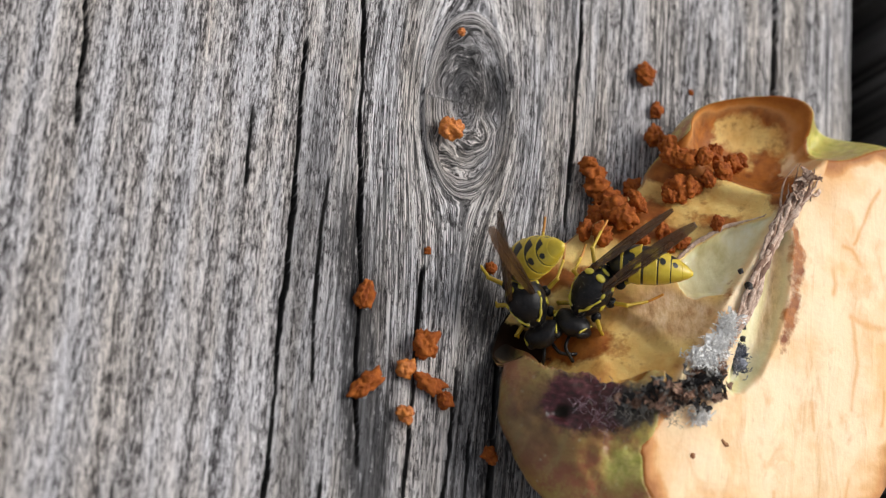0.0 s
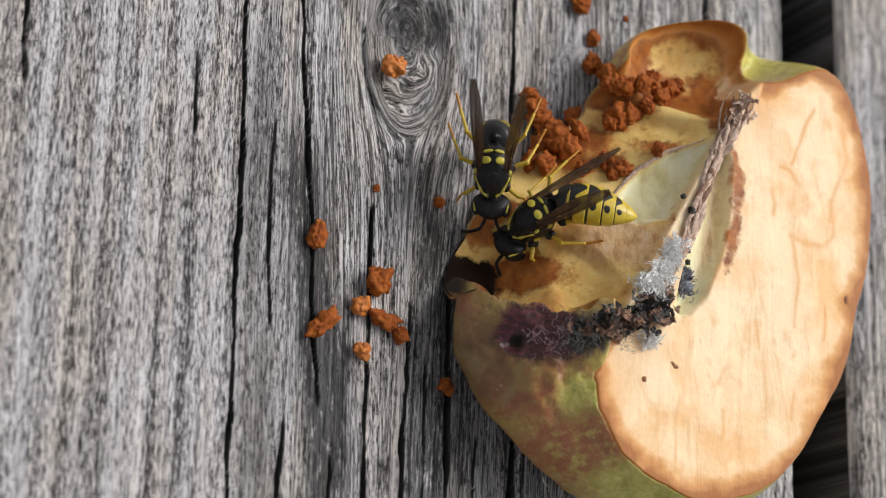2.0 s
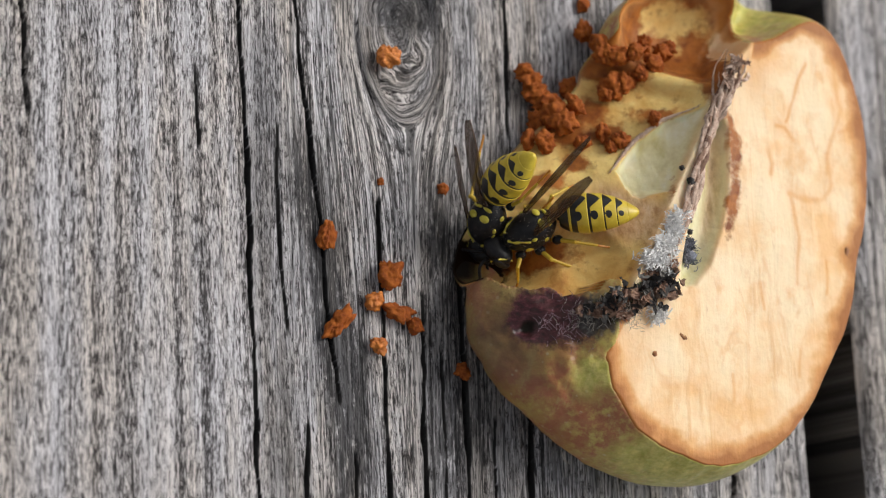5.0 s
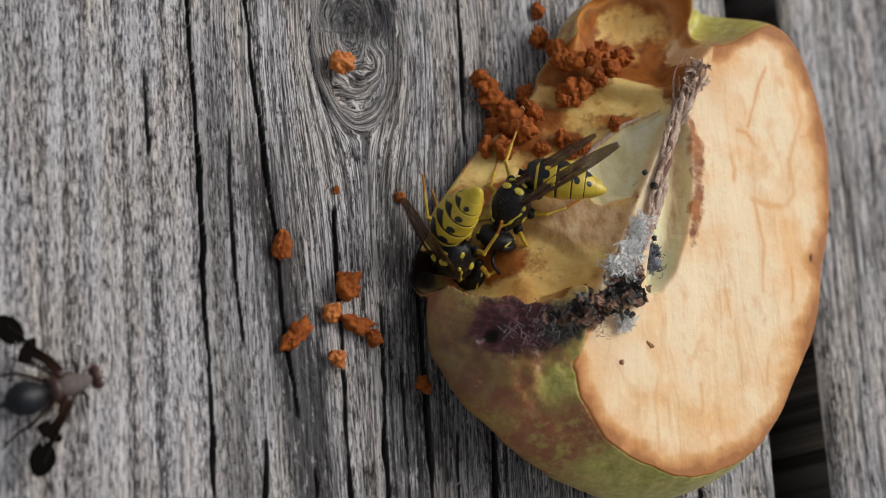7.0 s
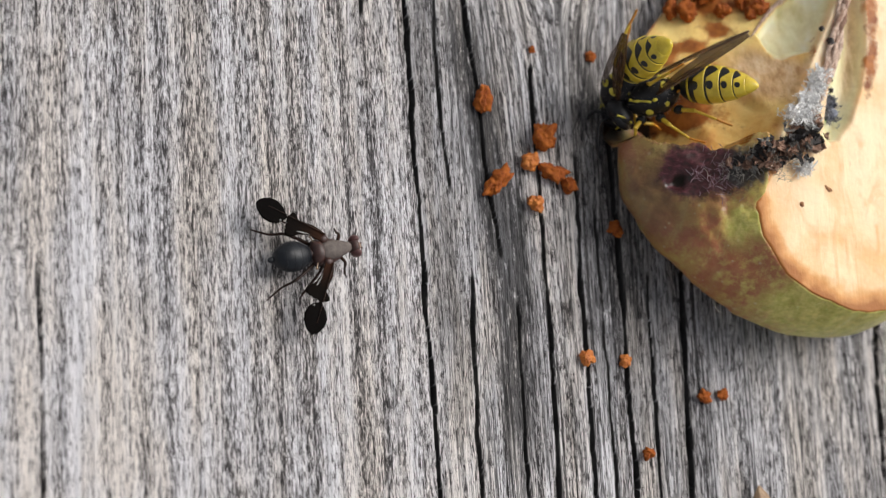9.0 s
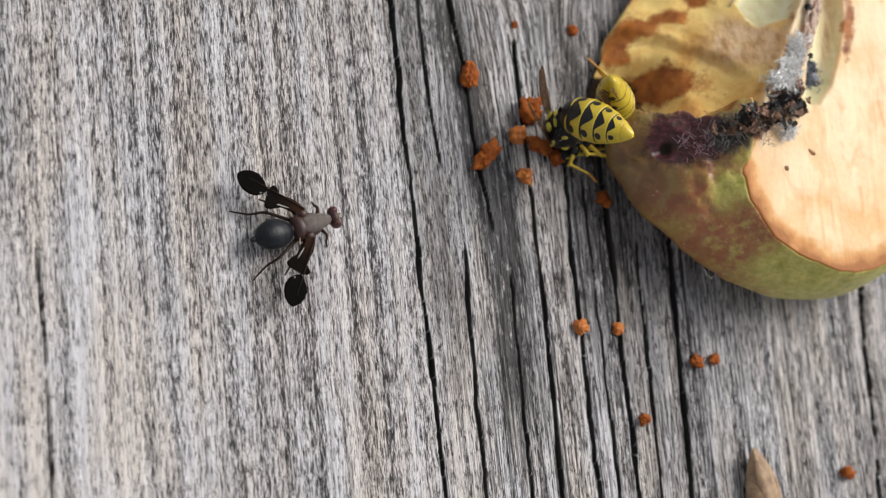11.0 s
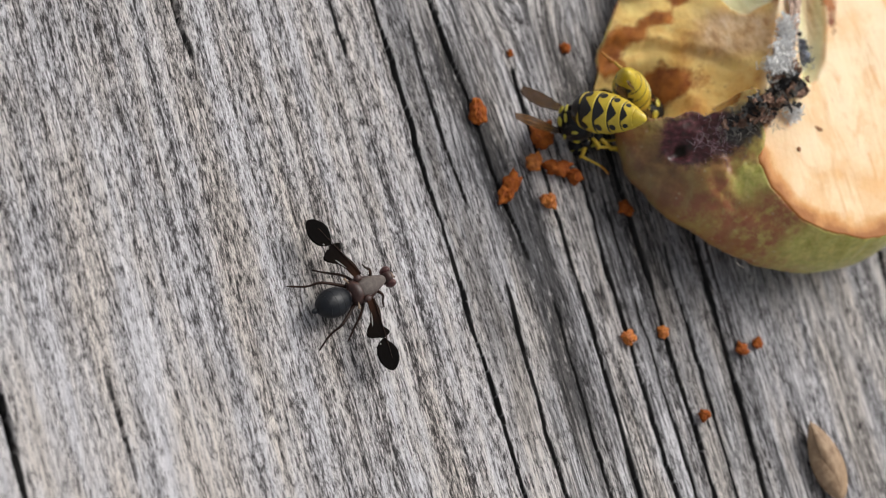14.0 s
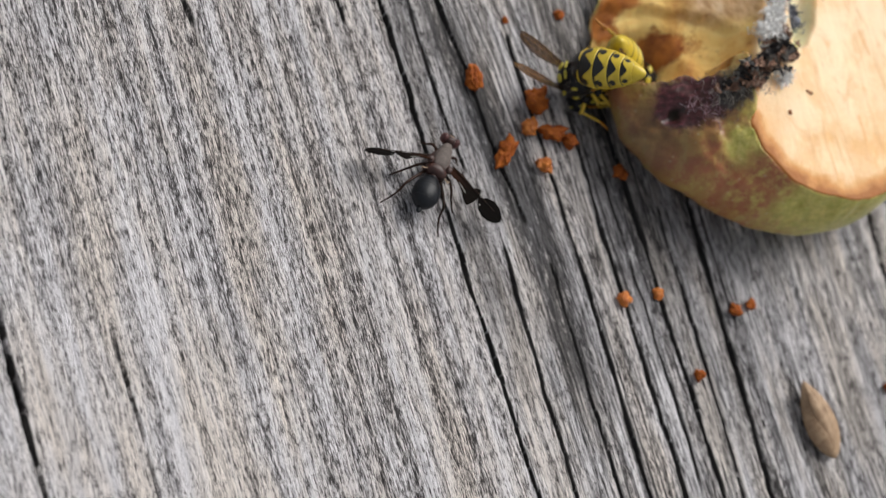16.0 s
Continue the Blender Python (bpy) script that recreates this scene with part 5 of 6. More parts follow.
def build_fly():
    """A picture-winged fly standing on z = 0, head along +x."""
    fly = tagged(new("fly"), "dark fly with black patterned wings, grey thorax and blue-black abdomen", "fly")

    def shield(p):
        f = (p.x + 1) / 2
        flat = abs(p.y) ** 0.7 * (1 if p.y > 0 else -1)
        return Vector((p.x, flat * (1.06 - 0.50 * f), (p.z if p.z < 0 else p.z ** 0.6) * (1.0 - 0.12 * f)))
    part("thorax", blob("thorax", 1.28, 0.80, 0.72, shield, 4), fly_grey, fly, "grey-brown dusted thorax", at(1.12, 0, 1.30))

    def saddle(p):
        return Vector((p.x, p.y * (1 - 0.25 * p.x), p.z))
    part("scutellum", blob("scutellum", 0.62, 0.92, 0.62, saddle), fly_brown, fly, "red-brown rear of the thorax", at(-0.15, 0, 1.28))
    part("waist", blob("waist", 0.55, 0.42, 0.42), fly_brown, fly, "", at(-0.72, 0, 1.15))
    for s in (1, -1):
        part("flank", blob("flank", 1.1, 0.30, 0.50), fly_brown, fly, "", at(0.55, 0.66 * s, 1.00, 0, 0, s * -10))
        part("wing_base", blob("wing_base", 0.34, 0.30, 0.22), fly_brown, fly, "", at(0.30, 0.84 * s, 1.62))
        part("haltere", tube("haltere", [(-0.45, 0.75 * s, 1.5), (-0.6, 1.05 * s, 1.55), (-0.66, 1.22 * s, 1.55)], [0.04, 0.05, 0.13]), fly_pale, fly, "pale knobbed haltere")

    def egg(p):
        return Vector((p.x, p.y * (1 - 0.06 * p.x - 0.10 * p.x * p.x), p.z * (1 - 0.1 * p.x)))
    belly = part("abdomen", blob("abdomen", 1.55, 1.10, 0.92, egg, 4), fly_blue, fly, "dusted blue-black abdomen", at(-2.15, 0, 1.28, 0, 6, 0))
    for k in (-0.85, -0.25, 0.35, 0.92):
        r = 1.0 * math.sqrt(1 - (k / 1.55) ** 2)
        w = 1 - 0.06 * k / 1.55 - 0.10 * (k / 1.55) ** 2
        part("ring", tube("ring", [(k, 1.095 * r * w * math.sin(a), 0.915 * r * (1 - 0.1 * k / 1.62) * math.cos(a)) for a in np.linspace(-1.6, 1.6, 29)], [0.020] * 29, 6), wasp_black, belly)
    part("ovipositor", blob("ovipositor", 0.34, 0.22, 0.16), fly_blue, belly, "", at(-1.62, 0, -0.1))
    head = part("head", blob("head", 0.42, 0.66, 0.60), fly_brown, fly, "red-brown head", at(2.62, 0, 1.28))
    part("face", blob("face", 0.22, 0.30, 0.40), fly_pale, head, "", at(0.30, 0, -0.02))
    for s in (1, -1):
        part("eye", blob("eye", 0.40, 0.32, 0.48), eye_red, head, "dull red eye", at(0.06, 0.50 * s, 0.08, 0, 0, s * 12))
        part("antenna", tube("antenna", [(0.42, 0.12 * s, 0.12), (0.58, 0.18 * s, 0.05), (0.70, 0.22 * s, -0.05)], [0.08, 0.07, 0.02]), fly_brown, head)
    wings = []
    for s in (1, -1):
        wing = part("wing", wing_mesh("wing", 5.6, fly_wing_outline(s), 0.06, 0.03, 100), fly_wing_mat, fly, "black wing with pale notches", at(0.35, 0.80 * s, 1.75, 0, 0, -s * 58))
        part("window", blob("window", 0.10, 0.08, 0.03, None, 2), clear_mat, wing, "", at(-3.50, -s * 0.36, 0.10))
        part("window", blob("window", 0.06, 0.16, 0.03, None, 2), clear_mat, wing, "", at(-3.02, -s * 0.30, 0.10, 0, 0, s * 25))
        part("window", blob("window", 0.65, 0.05, 0.03, None, 2), clear_mat, wing, "", at(-1.75, -s * 0.42, 0.10, 0, 0, s * 14))
        part("rib", tube("rib", [(-0.1 - 4.6 * k / 14, s * (0.30 - 0.14 * k / 14), 0.12 + 0.08 * math.sin(2.4 * k / 14)) for k in range(15)], [0.05 - 0.0025 * k for k in range(15)], 6), leg_dark, wing)
        wings.append(wing)
        for pts in ([(1.5, 0.42, 0.9), (1.75, 1.0, 1.15), (1.85, 1.4, 0.5), (2.0, 1.75, 0.04)],
                    [(0.4, 0.6, 0.85), (-0.5, 1.5, 1.25), (-1.3, 2.3, 0.5), (-1.9, 2.9, 0.04)],
                    [(-0.3, 0.6, 0.85), (-2.2, 1.65, 1.2), (-3.2, 1.95, 0.55), (-4.3, 2.6, 0.04)]):
            path = smooth_path([(x, y * s, z) for x, y, z in pts], 6)
            part("leg", tube("leg", path, [0.14 - 0.0048 * i for i in range(len(path))], 7), leg_dark, fly, "thin dark leg")
    return fly, wings[0], wings[1]


wasp_a, abdomen_a, hind_a, wings_a = build_wasp("black and yellow wasp feeding on the gnawed apple", 24, 26)
wasp_b, abdomen_b, hind_b, wings_b = build_wasp("black and yellow wasp clinging to the apple's edge", 20, 30)
fly, fly_wing_left, fly_wing_right = build_fly()
# ---- motion of the insects ----
def motions():
    walk(wasp_a, [
        (0, pose(0.01093, -0.00199, 0.00500, 38.7, 28.4, -111.3)),
        (0.5, pose(0.01039, -0.00244, 0.00500, 36.5, 26.5, -105.9)),
        (1, pose(0.01051, -0.00253, 0.00470, 25.6, 29.3, -112.3)),
        (1.5, pose(0.00970, -0.00315, 0.00470, 31.8, 44.3, -116.6)),
        (2, pose(0.01061, -0.00184, 0.00470, 36.6, 53.7, -126.4)),
        (2.5, pose(0.00980, -0.00330, 0.00470, 50.8, 60.6, -112.5)),
        (3, pose(0.00964, -0.00303, 0.00470, 28.2, 30.5, -127.4)),
        (3.5, pose(0.00939, -0.00381, 0.00470, 29.0, 33.2, -127.3)),
        (4, pose(0.00971, -0.00386, 0.00470, 25.3, 32.8, -149.8)),
        (4.5, pose(0.00895, -0.00440, 0.00470, 25.8, 37.6, -158.0)),
        (4.7, pose(0.00925, -0.00435, 0.00470, 26.4, 32.9, -157.7)),
        (6.8, pose(0.01160, -0.00175, 0.00520, 39.6, 26.7, -112.3)),
        (7, pose(0.01155, -0.00157, 0.00520, 40.4, 26.4, -111.9)),
        (7.5, pose(0.01140, -0.00168, 0.00520, 43.0, 28.2, -115.5)),
        (8, pose(0.01071, -0.00156, 0.00520, 45.0, 30.0, -119.1)),
        (8.5, pose(0.01053, -0.00392, 0.00520, 41.4, 31.0, -122.6)),
        (9, pose(0.00755, -0.00482, 0.00500, 39.8, 33.4, -164.3)),
        (11.3, pose(0.00188, -0.00948, 0.00260, 160.7, 62.7, -30.8)),
        (11.5, pose(0.00194, -0.00721, 0.00260, 159.9, 63.1, -31.7)),
        (12, pose(0.00220, -0.00712, 0.00260, 163.2, 63.4, -32.3)),
        (12.5, pose(0.00183, -0.00734, 0.00260, 175.3, 63.8, -30.2)),
        (13, pose(0.00179, -0.00751, 0.00260, 176.9, 65.1, -27.5)),
        (13.5, pose(0.00226, -0.00715, 0.00260, -173.9, 63.3, -21.0)),
        (14, pose(0.00242, -0.00717, 0.00260, -179.2, 63.2, -24.7)),
        (14.5, pose(0.00234, -0.00712, 0.00260, -178.6, 63.7, -24.0)),
        (15, pose(0.00229, -0.00726, 0.00260, -178.5, 63.2, -24.0)),
        (15.5, pose(0.00257, -0.00675, 0.00260, -177.9, 63.3, -23.3)),
        (16, pose(0.00311, -0.00653, 0.00260, -177.6, 62.8, -23.2)),
    ])
    walk(abdomen_a, [
        (0, pose(-0.00245, 0.00000, 0.00010, 64.2, -14.3, -58.4)),
        (0.5, pose(-0.00245, 0.00000, 0.00010, 68.5, -12.1, -78.8)),
        (1, pose(-0.00245, 0.00000, 0.00010, 49.3, -4.5, -69.2)),
        (1.5, pose(-0.00245, 0.00000, 0.00010, 55.9, -17.4, -57.1)),
        (2, pose(-0.00245, 0.00000, 0.00010, 51.2, -28.6, -43.8)),
        (2.5, pose(-0.00245, 0.00000, 0.00010, 41.6, -36.6, -27.2)),
        (3, pose(-0.00245, 0.00000, 0.00010, 39.3, -8.0, -48.5)),
        (3.5, pose(-0.00245, 0.00000, 0.00010, 40.8, -9.9, -47.4)),
        (4, pose(-0.00245, 0.00000, 0.00010, 29.3, 9.9, -29.9)),
        (4.5, pose(-0.00245, 0.00000, 0.00010, 22.6, -7.5, -11.5)),
        (4.7, pose(-0.00245, 0.00000, 0.00010, 22.7, -4.4, -13.1)),
        (6.8, pose(-0.00245, 0.00000, 0.00010, 56.3, -14.1, -69.8)),
        (7, pose(-0.00245, 0.00000, 0.00010, 55.8, -13.7, -69.8)),
        (7.5, pose(-0.00245, 0.00000, 0.00010, 51.2, -17.0, -70.1)),
        (8, pose(-0.00245, 0.00000, 0.00010, 48.8, -19.6, -67.6)),
        (8.5, pose(-0.00245, 0.00000, 0.00010, 38.3, -11.6, -40.8)),
        (9, pose(-0.00245, 0.00000, 0.00010, 10.0, 6.7, -26.7)),
        (11.3, pose(-0.00245, 0.00000, 0.00010, 36.7, -53.7, -54.9)),
        (11.5, pose(-0.00245, 0.00000, 0.00010, 37.4, -54.4, -56.0)),
        (12, pose(-0.00245, 0.00000, 0.00010, 37.8, -56.0, -56.0)),
        (12.5, pose(-0.00245, 0.00000, 0.00010, 18.5, -57.5, -35.8)),
        (13, pose(-0.00245, 0.00000, 0.00010, 18.6, -57.9, -35.7)),
        (13.5, pose(-0.00245, 0.00000, 0.00010, 3.7, -59.7, -23.3)),
        (14, pose(-0.00245, 0.00000, 0.00010, 8.3, -60.0, -29.0)),
        (14.5, pose(-0.00245, 0.00000, 0.00010, 7.7, -60.9, -28.5)),
        (15, pose(-0.00245, 0.00000, 0.00010, 8.4, -60.5, -29.2)),
        (15.5, pose(-0.00245, 0.00000, 0.00010, 4.5, -61.3, -26.4)),
        (16, pose(-0.00245, 0.00000, 0.00010, 5.6, -61.2, -27.6)),
    ])
    walk(wings_a[0][1], [
        (0, pose(-0.00015, 0.00100, 0.00105, -18.0, -2.2, -21.4)),
        (0.5, pose(-0.00015, 0.00100, 0.00105, -14.4, -6.3, -41.7)),
        (1, pose(-0.00015, 0.00100, 0.00105, -26.5, 42.2, -19.4)),
        (1.5, pose(-0.00015, 0.00100, 0.00105, -20.6, 19.9, -9.2)),
        (2, pose(-0.00015, 0.00100, 0.00105, -19.6, 17.8, -21.7)),
        (2.5, pose(-0.00015, 0.00100, 0.00105, -18.7, 1.9, -15.8)),
        (3, pose(-0.00015, 0.00100, 0.00105, -26.2, 42.1, -27.0)),
        (3.5, pose(-0.00015, 0.00100, 0.00105, -25.4, 39.5, -17.2)),
        (4, pose(-0.00015, 0.00100, 0.00105, -30.2, 49.9, -11.7)),
        (4.5, pose(-0.00015, 0.00100, 0.00105, -28.6, 47.5, -8.8)),
        (4.7, pose(-0.00015, 0.00100, 0.00105, -30.8, 51.2, -10.2)),
        (6.8, pose(-0.00015, 0.00100, 0.00105, -16.5, -5.1, -31.3)),
        (7, pose(-0.00015, 0.00100, 0.00105, -16.4, -4.5, -31.5)),
        (7.5, pose(-0.00015, 0.00100, 0.00105, -16.4, -6.3, -31.6)),
        (8, pose(-0.00015, 0.00100, 0.00105, -17.9, -4.1, -21.9)),
        (8.5, pose(-0.00015, 0.00100, 0.00105, -18.3, -2.3, -18.1)),
        (9, pose(-0.00015, 0.00100, 0.00105, -19.6, 14.0, 6.0)),
        (11.3, pose(-0.00015, 0.00100, 0.00105, -19.9, 16.3, -15.5)),
        (11.5, pose(-0.00015, 0.00100, 0.00105, -19.9, 16.7, -16.2)),
        (12, pose(-0.00015, 0.00100, 0.00105, -20.2, 18.5, -15.5)),
        (12.5, pose(-0.00015, 0.00100, 0.00105, -20.8, 22.7, -16.0)),
        (13, pose(-0.00015, 0.00100, 0.00105, -20.8, 22.9, -16.0)),
        (13.5, pose(-0.00015, 0.00100, 0.00105, -20.7, 23.1, -18.8)),
        (14, pose(-0.00015, 0.00100, 0.00105, -20.9, 23.9, -19.0)),
        (14.5, pose(-0.00015, 0.00100, 0.00105, -20.9, 24.0, -19.1)),
        (15, pose(-0.00015, 0.00100, 0.00105, -20.9, 24.2, -19.1)),
        (15.5, pose(-0.00015, 0.00100, 0.00105, -21.2, 24.8, -15.9)),
        (16, pose(-0.00015, 0.00100, 0.00105, -21.5, 25.9, -13.9)),
    ])
    walk(wings_a[1][1], [
        (0, pose(-0.00015, -0.00100, 0.00105, 18.2, -2.0, -20.5)),
        (0.5, pose(-0.00015, -0.00100, 0.00105, 15.3, -5.3, -40.3)),
        (1, pose(-0.00015, -0.00100, 0.00105, 18.4, 2.3, -18.0)),
        (1.5, pose(-0.00015, -0.00100, 0.00105, 19.7, -10.8, -4.6)),
        (2, pose(-0.00015, -0.00100, 0.00105, 20.5, -19.5, -2.4)),
        (2.5, pose(-0.00015, -0.00100, 0.00105, 21.2, -27.8, 5.1)),
        (3, pose(-0.00015, -0.00100, 0.00105, 19.3, 9.9, -5.9)),
        (3.5, pose(-0.00015, -0.00100, 0.00105, 19.3, 2.3, -0.0)),
        (4, pose(-0.00015, -0.00100, 0.00105, 21.9, 27.7, 6.7)),
        (4.5, pose(-0.00015, -0.00100, 0.00105, 23.4, 33.7, 11.0)),
        (4.7, pose(-0.00015, -0.00100, 0.00105, 24.1, 36.3, 10.7)),
        (6.8, pose(-0.00015, -0.00100, 0.00105, 16.9, -5.3, -31.9)),
        (7, pose(-0.00015, -0.00100, 0.00105, 16.8, -4.7, -32.1)),
        (7.5, pose(-0.00015, -0.00100, 0.00105, 16.7, -7.5, -34.0)),
        (8, pose(-0.00015, -0.00100, 0.00105, 17.7, -6.5, -27.1)),
        (8.5, pose(-0.00015, -0.00100, 0.00105, 18.4, -2.7, -19.3)),
        (9, pose(-0.00015, -0.00100, 0.00105, 19.5, 8.1, 1.1)),
        (11.3, pose(-0.00015, -0.00100, 0.00105, 19.3, 10.8, -7.7)),
        (11.5, pose(-0.00015, -0.00100, 0.00105, 19.3, 11.0, -8.2)),
        (12, pose(-0.00015, -0.00100, 0.00105, 19.3, 12.3, -8.6)),
        (12.5, pose(-0.00015, -0.00100, 0.00105, 19.7, 20.0, -10.5)),
        (13, pose(-0.00015, -0.00100, 0.00105, 19.7, 20.1, -10.4)),
        (13.5, pose(-0.00015, -0.00100, 0.00105, 19.2, 21.8, -16.4)),
        (14, pose(-0.00015, -0.00100, 0.00105, 19.2, 22.1, -16.6)),
        (14.5, pose(-0.00015, -0.00100, 0.00105, 19.2, 22.2, -16.6)),
        (15, pose(-0.00015, -0.00100, 0.00105, 19.2, 22.3, -16.6)),
        (15.5, pose(-0.00015, -0.00100, 0.00105, 19.8, 22.9, -12.6)),
        (16, pose(-0.00015, -0.00100, 0.00105, 20.2, 23.8, -9.2)),
    ])
    walk(wasp_b, [
        (0, pose(0.00695, -0.00291, 0.00260, 47.5, 2.0, -57.4)),
        (0.5, pose(0.00759, -0.00109, 0.00460, 38.7, 40.8, -56.5)),
        (1, pose(0.00908, -0.00012, 0.00500, 41.7, 43.0, -41.8)),
        (1.5, pose(0.00737, 0.00311, 0.00520, 33.0, 29.9, -57.5)),
        (2, pose(0.00698, 0.00123, 0.00500, 33.6, 30.1, -74.8)),
        (2.5, pose(0.00902, 0.00139, 0.00500, 36.4, 33.0, -67.6)),
        (3, pose(0.00789, -0.00012, 0.00340, 57.7, 23.4, -71.3)),
        (3.5, pose(0.00657, -0.00298, 0.00300, 66.0, 43.1, -71.1)),
        (4, pose(0.00674, -0.00226, 0.00300, 60.9, 39.1, -77.4)),
        (4.5, pose(0.00652, -0.00306, 0.00300, 70.6, 49.4, -73.1)),
        (4.7, pose(0.00680, -0.00302, 0.00300, 68.5, 47.9, -75.4)),
        (6.8, pose(0.00814, -0.00513, 0.00240, 103.3, 36.3, -34.7)),
        (7, pose(0.00811, -0.00498, 0.00240, 103.9, 35.3, -34.2)),
        (7.5, pose(0.00809, -0.00504, 0.00240, 97.6, 30.9, -36.8)),
        (8, pose(0.00764, -0.00460, 0.00240, 96.2, 28.4, -35.9)),
        (8.5, pose(0.00809, -0.00517, 0.00240, 102.3, 32.7, -34.7)),
        (9, pose(0.00589, -0.00383, 0.00300, 96.5, 61.7, -62.0)),
        (11.3, pose(0.00859, -0.00857, 0.00160, 3.7, 40.7, -14.6)),
        (11.5, pose(0.00870, -0.00635, 0.00160, 4.0, 41.0, -15.1)),
        (12.5, pose(0.00983, -0.00693, 0.00160, 5.5, 40.3, -25.3)),
        (13, pose(0.00978, -0.00680, 0.00160, 6.7, 41.5, -23.4)),
        (14, pose(0.00970, -0.00701, 0.00160, 7.4, 40.1, -22.5)),
        (14.5, pose(0.00961, -0.00695, 0.00160, 7.9, 40.5, -22.1)),
        (16, pose(0.00965, -0.00707, 0.00160, 8.6, 39.5, -22.3)),
    ])
    walk(abdomen_b, [
        (0, pose(-0.00245, 0.00000, 0.00010, 48.3, 37.2, -86.4)),
        (0.5, pose(-0.00245, 0.00000, 0.00010, -136.2, -54.2, 145.2)),
        (1, pose(-0.00245, 0.00000, 0.00010, -164.2, -58.1, 162.0)),
        (1.5, pose(-0.00245, 0.00000, 0.00010, -163.6, -70.0, 165.2)),
        (2, pose(-0.00245, 0.00000, 0.00010, -166.5, -77.0, 175.1)),
        (2.5, pose(-0.00245, 0.00000, 0.00010, -140.7, -67.5, 147.5)),
        (3, pose(-0.00245, 0.00000, 0.00010, 31.7, 14.7, -82.7)),
        (3.5, pose(-0.00245, 0.00000, 0.00010, 33.7, 12.7, -40.7)),
        (4, pose(-0.00245, 0.00000, 0.00010, 31.6, 17.8, -47.4)),
        (4.5, pose(-0.00245, 0.00000, 0.00010, 26.8, 6.1, -28.5)),
        (4.7, pose(-0.00245, 0.00000, 0.00010, 26.6, 6.2, -28.6)),
        (6.8, pose(-0.00245, 0.00000, 0.00010, 42.2, -21.8, -37.4)),
        (7, pose(-0.00245, 0.00000, 0.00010, 42.3, -21.8, -37.5)),
        (7.5, pose(-0.00245, 0.00000, 0.00010, 45.5, -26.6, -38.7)),
        (8, pose(-0.00245, 0.00000, 0.00010, 54.7, -12.8, -52.2)),
        (8.5, pose(-0.00245, 0.00000, 0.00010, 47.4, -30.3, -42.6)),
        (9, pose(-0.00245, 0.00000, 0.00010, 28.3, -4.2, -25.2)),
        (11.3, pose(-0.00245, 0.00000, 0.00010, 135.9, 9.9, 4.8)),
        (11.5, pose(-0.00245, 0.00000, 0.00010, 135.5, 10.0, 4.8)),
        (12.5, pose(-0.00245, 0.00000, 0.00010, 134.6, 9.3, 6.3)),
        (13, pose(-0.00245, 0.00000, 0.00010, 134.5, 9.3, 6.3)),
        (14, pose(-0.00245, 0.00000, 0.00010, 134.7, 8.9, 5.4)),
        (14.5, pose(-0.00245, 0.00000, 0.00010, 134.6, 9.0, 5.4)),
        (16, pose(-0.00245, 0.00000, 0.00010, 135.0, 9.2, 6.3)),
    ])
    walk(wings_b[0][1], [
        (0, pose(-0.00015, 0.00100, 0.00105, -29.7, 49.9, -8.2)),
        (0.5, pose(-0.00015, 0.00100, 0.00105, -14.4, 17.4, 41.5)),
        (1, pose(-0.00015, 0.00100, 0.00105, -10.6, 23.2, 56.6)),
        (1.5, pose(-0.00015, 0.00100, 0.00105, -17.8, 31.7, 30.2)),
        (2, pose(-0.00015, 0.00100, 0.00105, -23.6, 34.6, -8.4)),
        (2.5, pose(-0.00015, 0.00100, 0.00105, -20.9, 30.9, 11.9)),
        (3, pose(-0.00015, 0.00100, 0.00105, -17.6, 18.1, -36.4)),
        (3.5, pose(-0.00015, 0.00100, 0.00105, -18.6, -14.0, 26.3)),
        (4, pose(-0.00015, 0.00100, 0.00105, -19.6, 14.6, 6.7)),
        (4.5, pose(-0.00015, 0.00100, 0.00105, -17.2, -13.4, 35.0)),
        (4.7, pose(-0.00015, 0.00100, 0.00105, -17.2, -13.2, 34.8)),
        (6.8, pose(-0.00015, 0.00100, 0.00105, -19.2, 3.1, 4.4)),
        (7, pose(-0.00015, 0.00100, 0.00105, -19.3, 2.9, 3.8)),
        (7.5, pose(-0.00015, 0.00100, 0.00105, -19.4, -5.3, 0.7)),
        (8, pose(-0.00015, 0.00100, 0.00105, -19.0, 1.8, -10.6)),
        (8.5, pose(-0.00015, 0.00100, 0.00105, -19.2, -6.7, -7.5)),
        (9, pose(-0.00015, 0.00100, 0.00105, -19.5, 9.2, -0.6)),
        (11.3, pose(-0.00015, 0.00100, 0.00105, -18.8, 3.9, 12.9)),
        (11.5, pose(-0.00015, 0.00100, 0.00105, -18.8, 4.1, 13.0)),
        (12.5, pose(-0.00015, 0.00100, 0.00105, -18.6, 3.7, 14.6)),
        (13, pose(-0.00015, 0.00100, 0.00105, -18.6, 3.7, 14.7)),
        (14, pose(-0.00015, 0.00100, 0.00105, -18.7, 3.4, 13.9)),
        (14.5, pose(-0.00015, 0.00100, 0.00105, -18.7, 3.4, 13.9)),
        (16, pose(-0.00015, 0.00100, 0.00105, -18.6, 3.6, 14.6)),
    ])
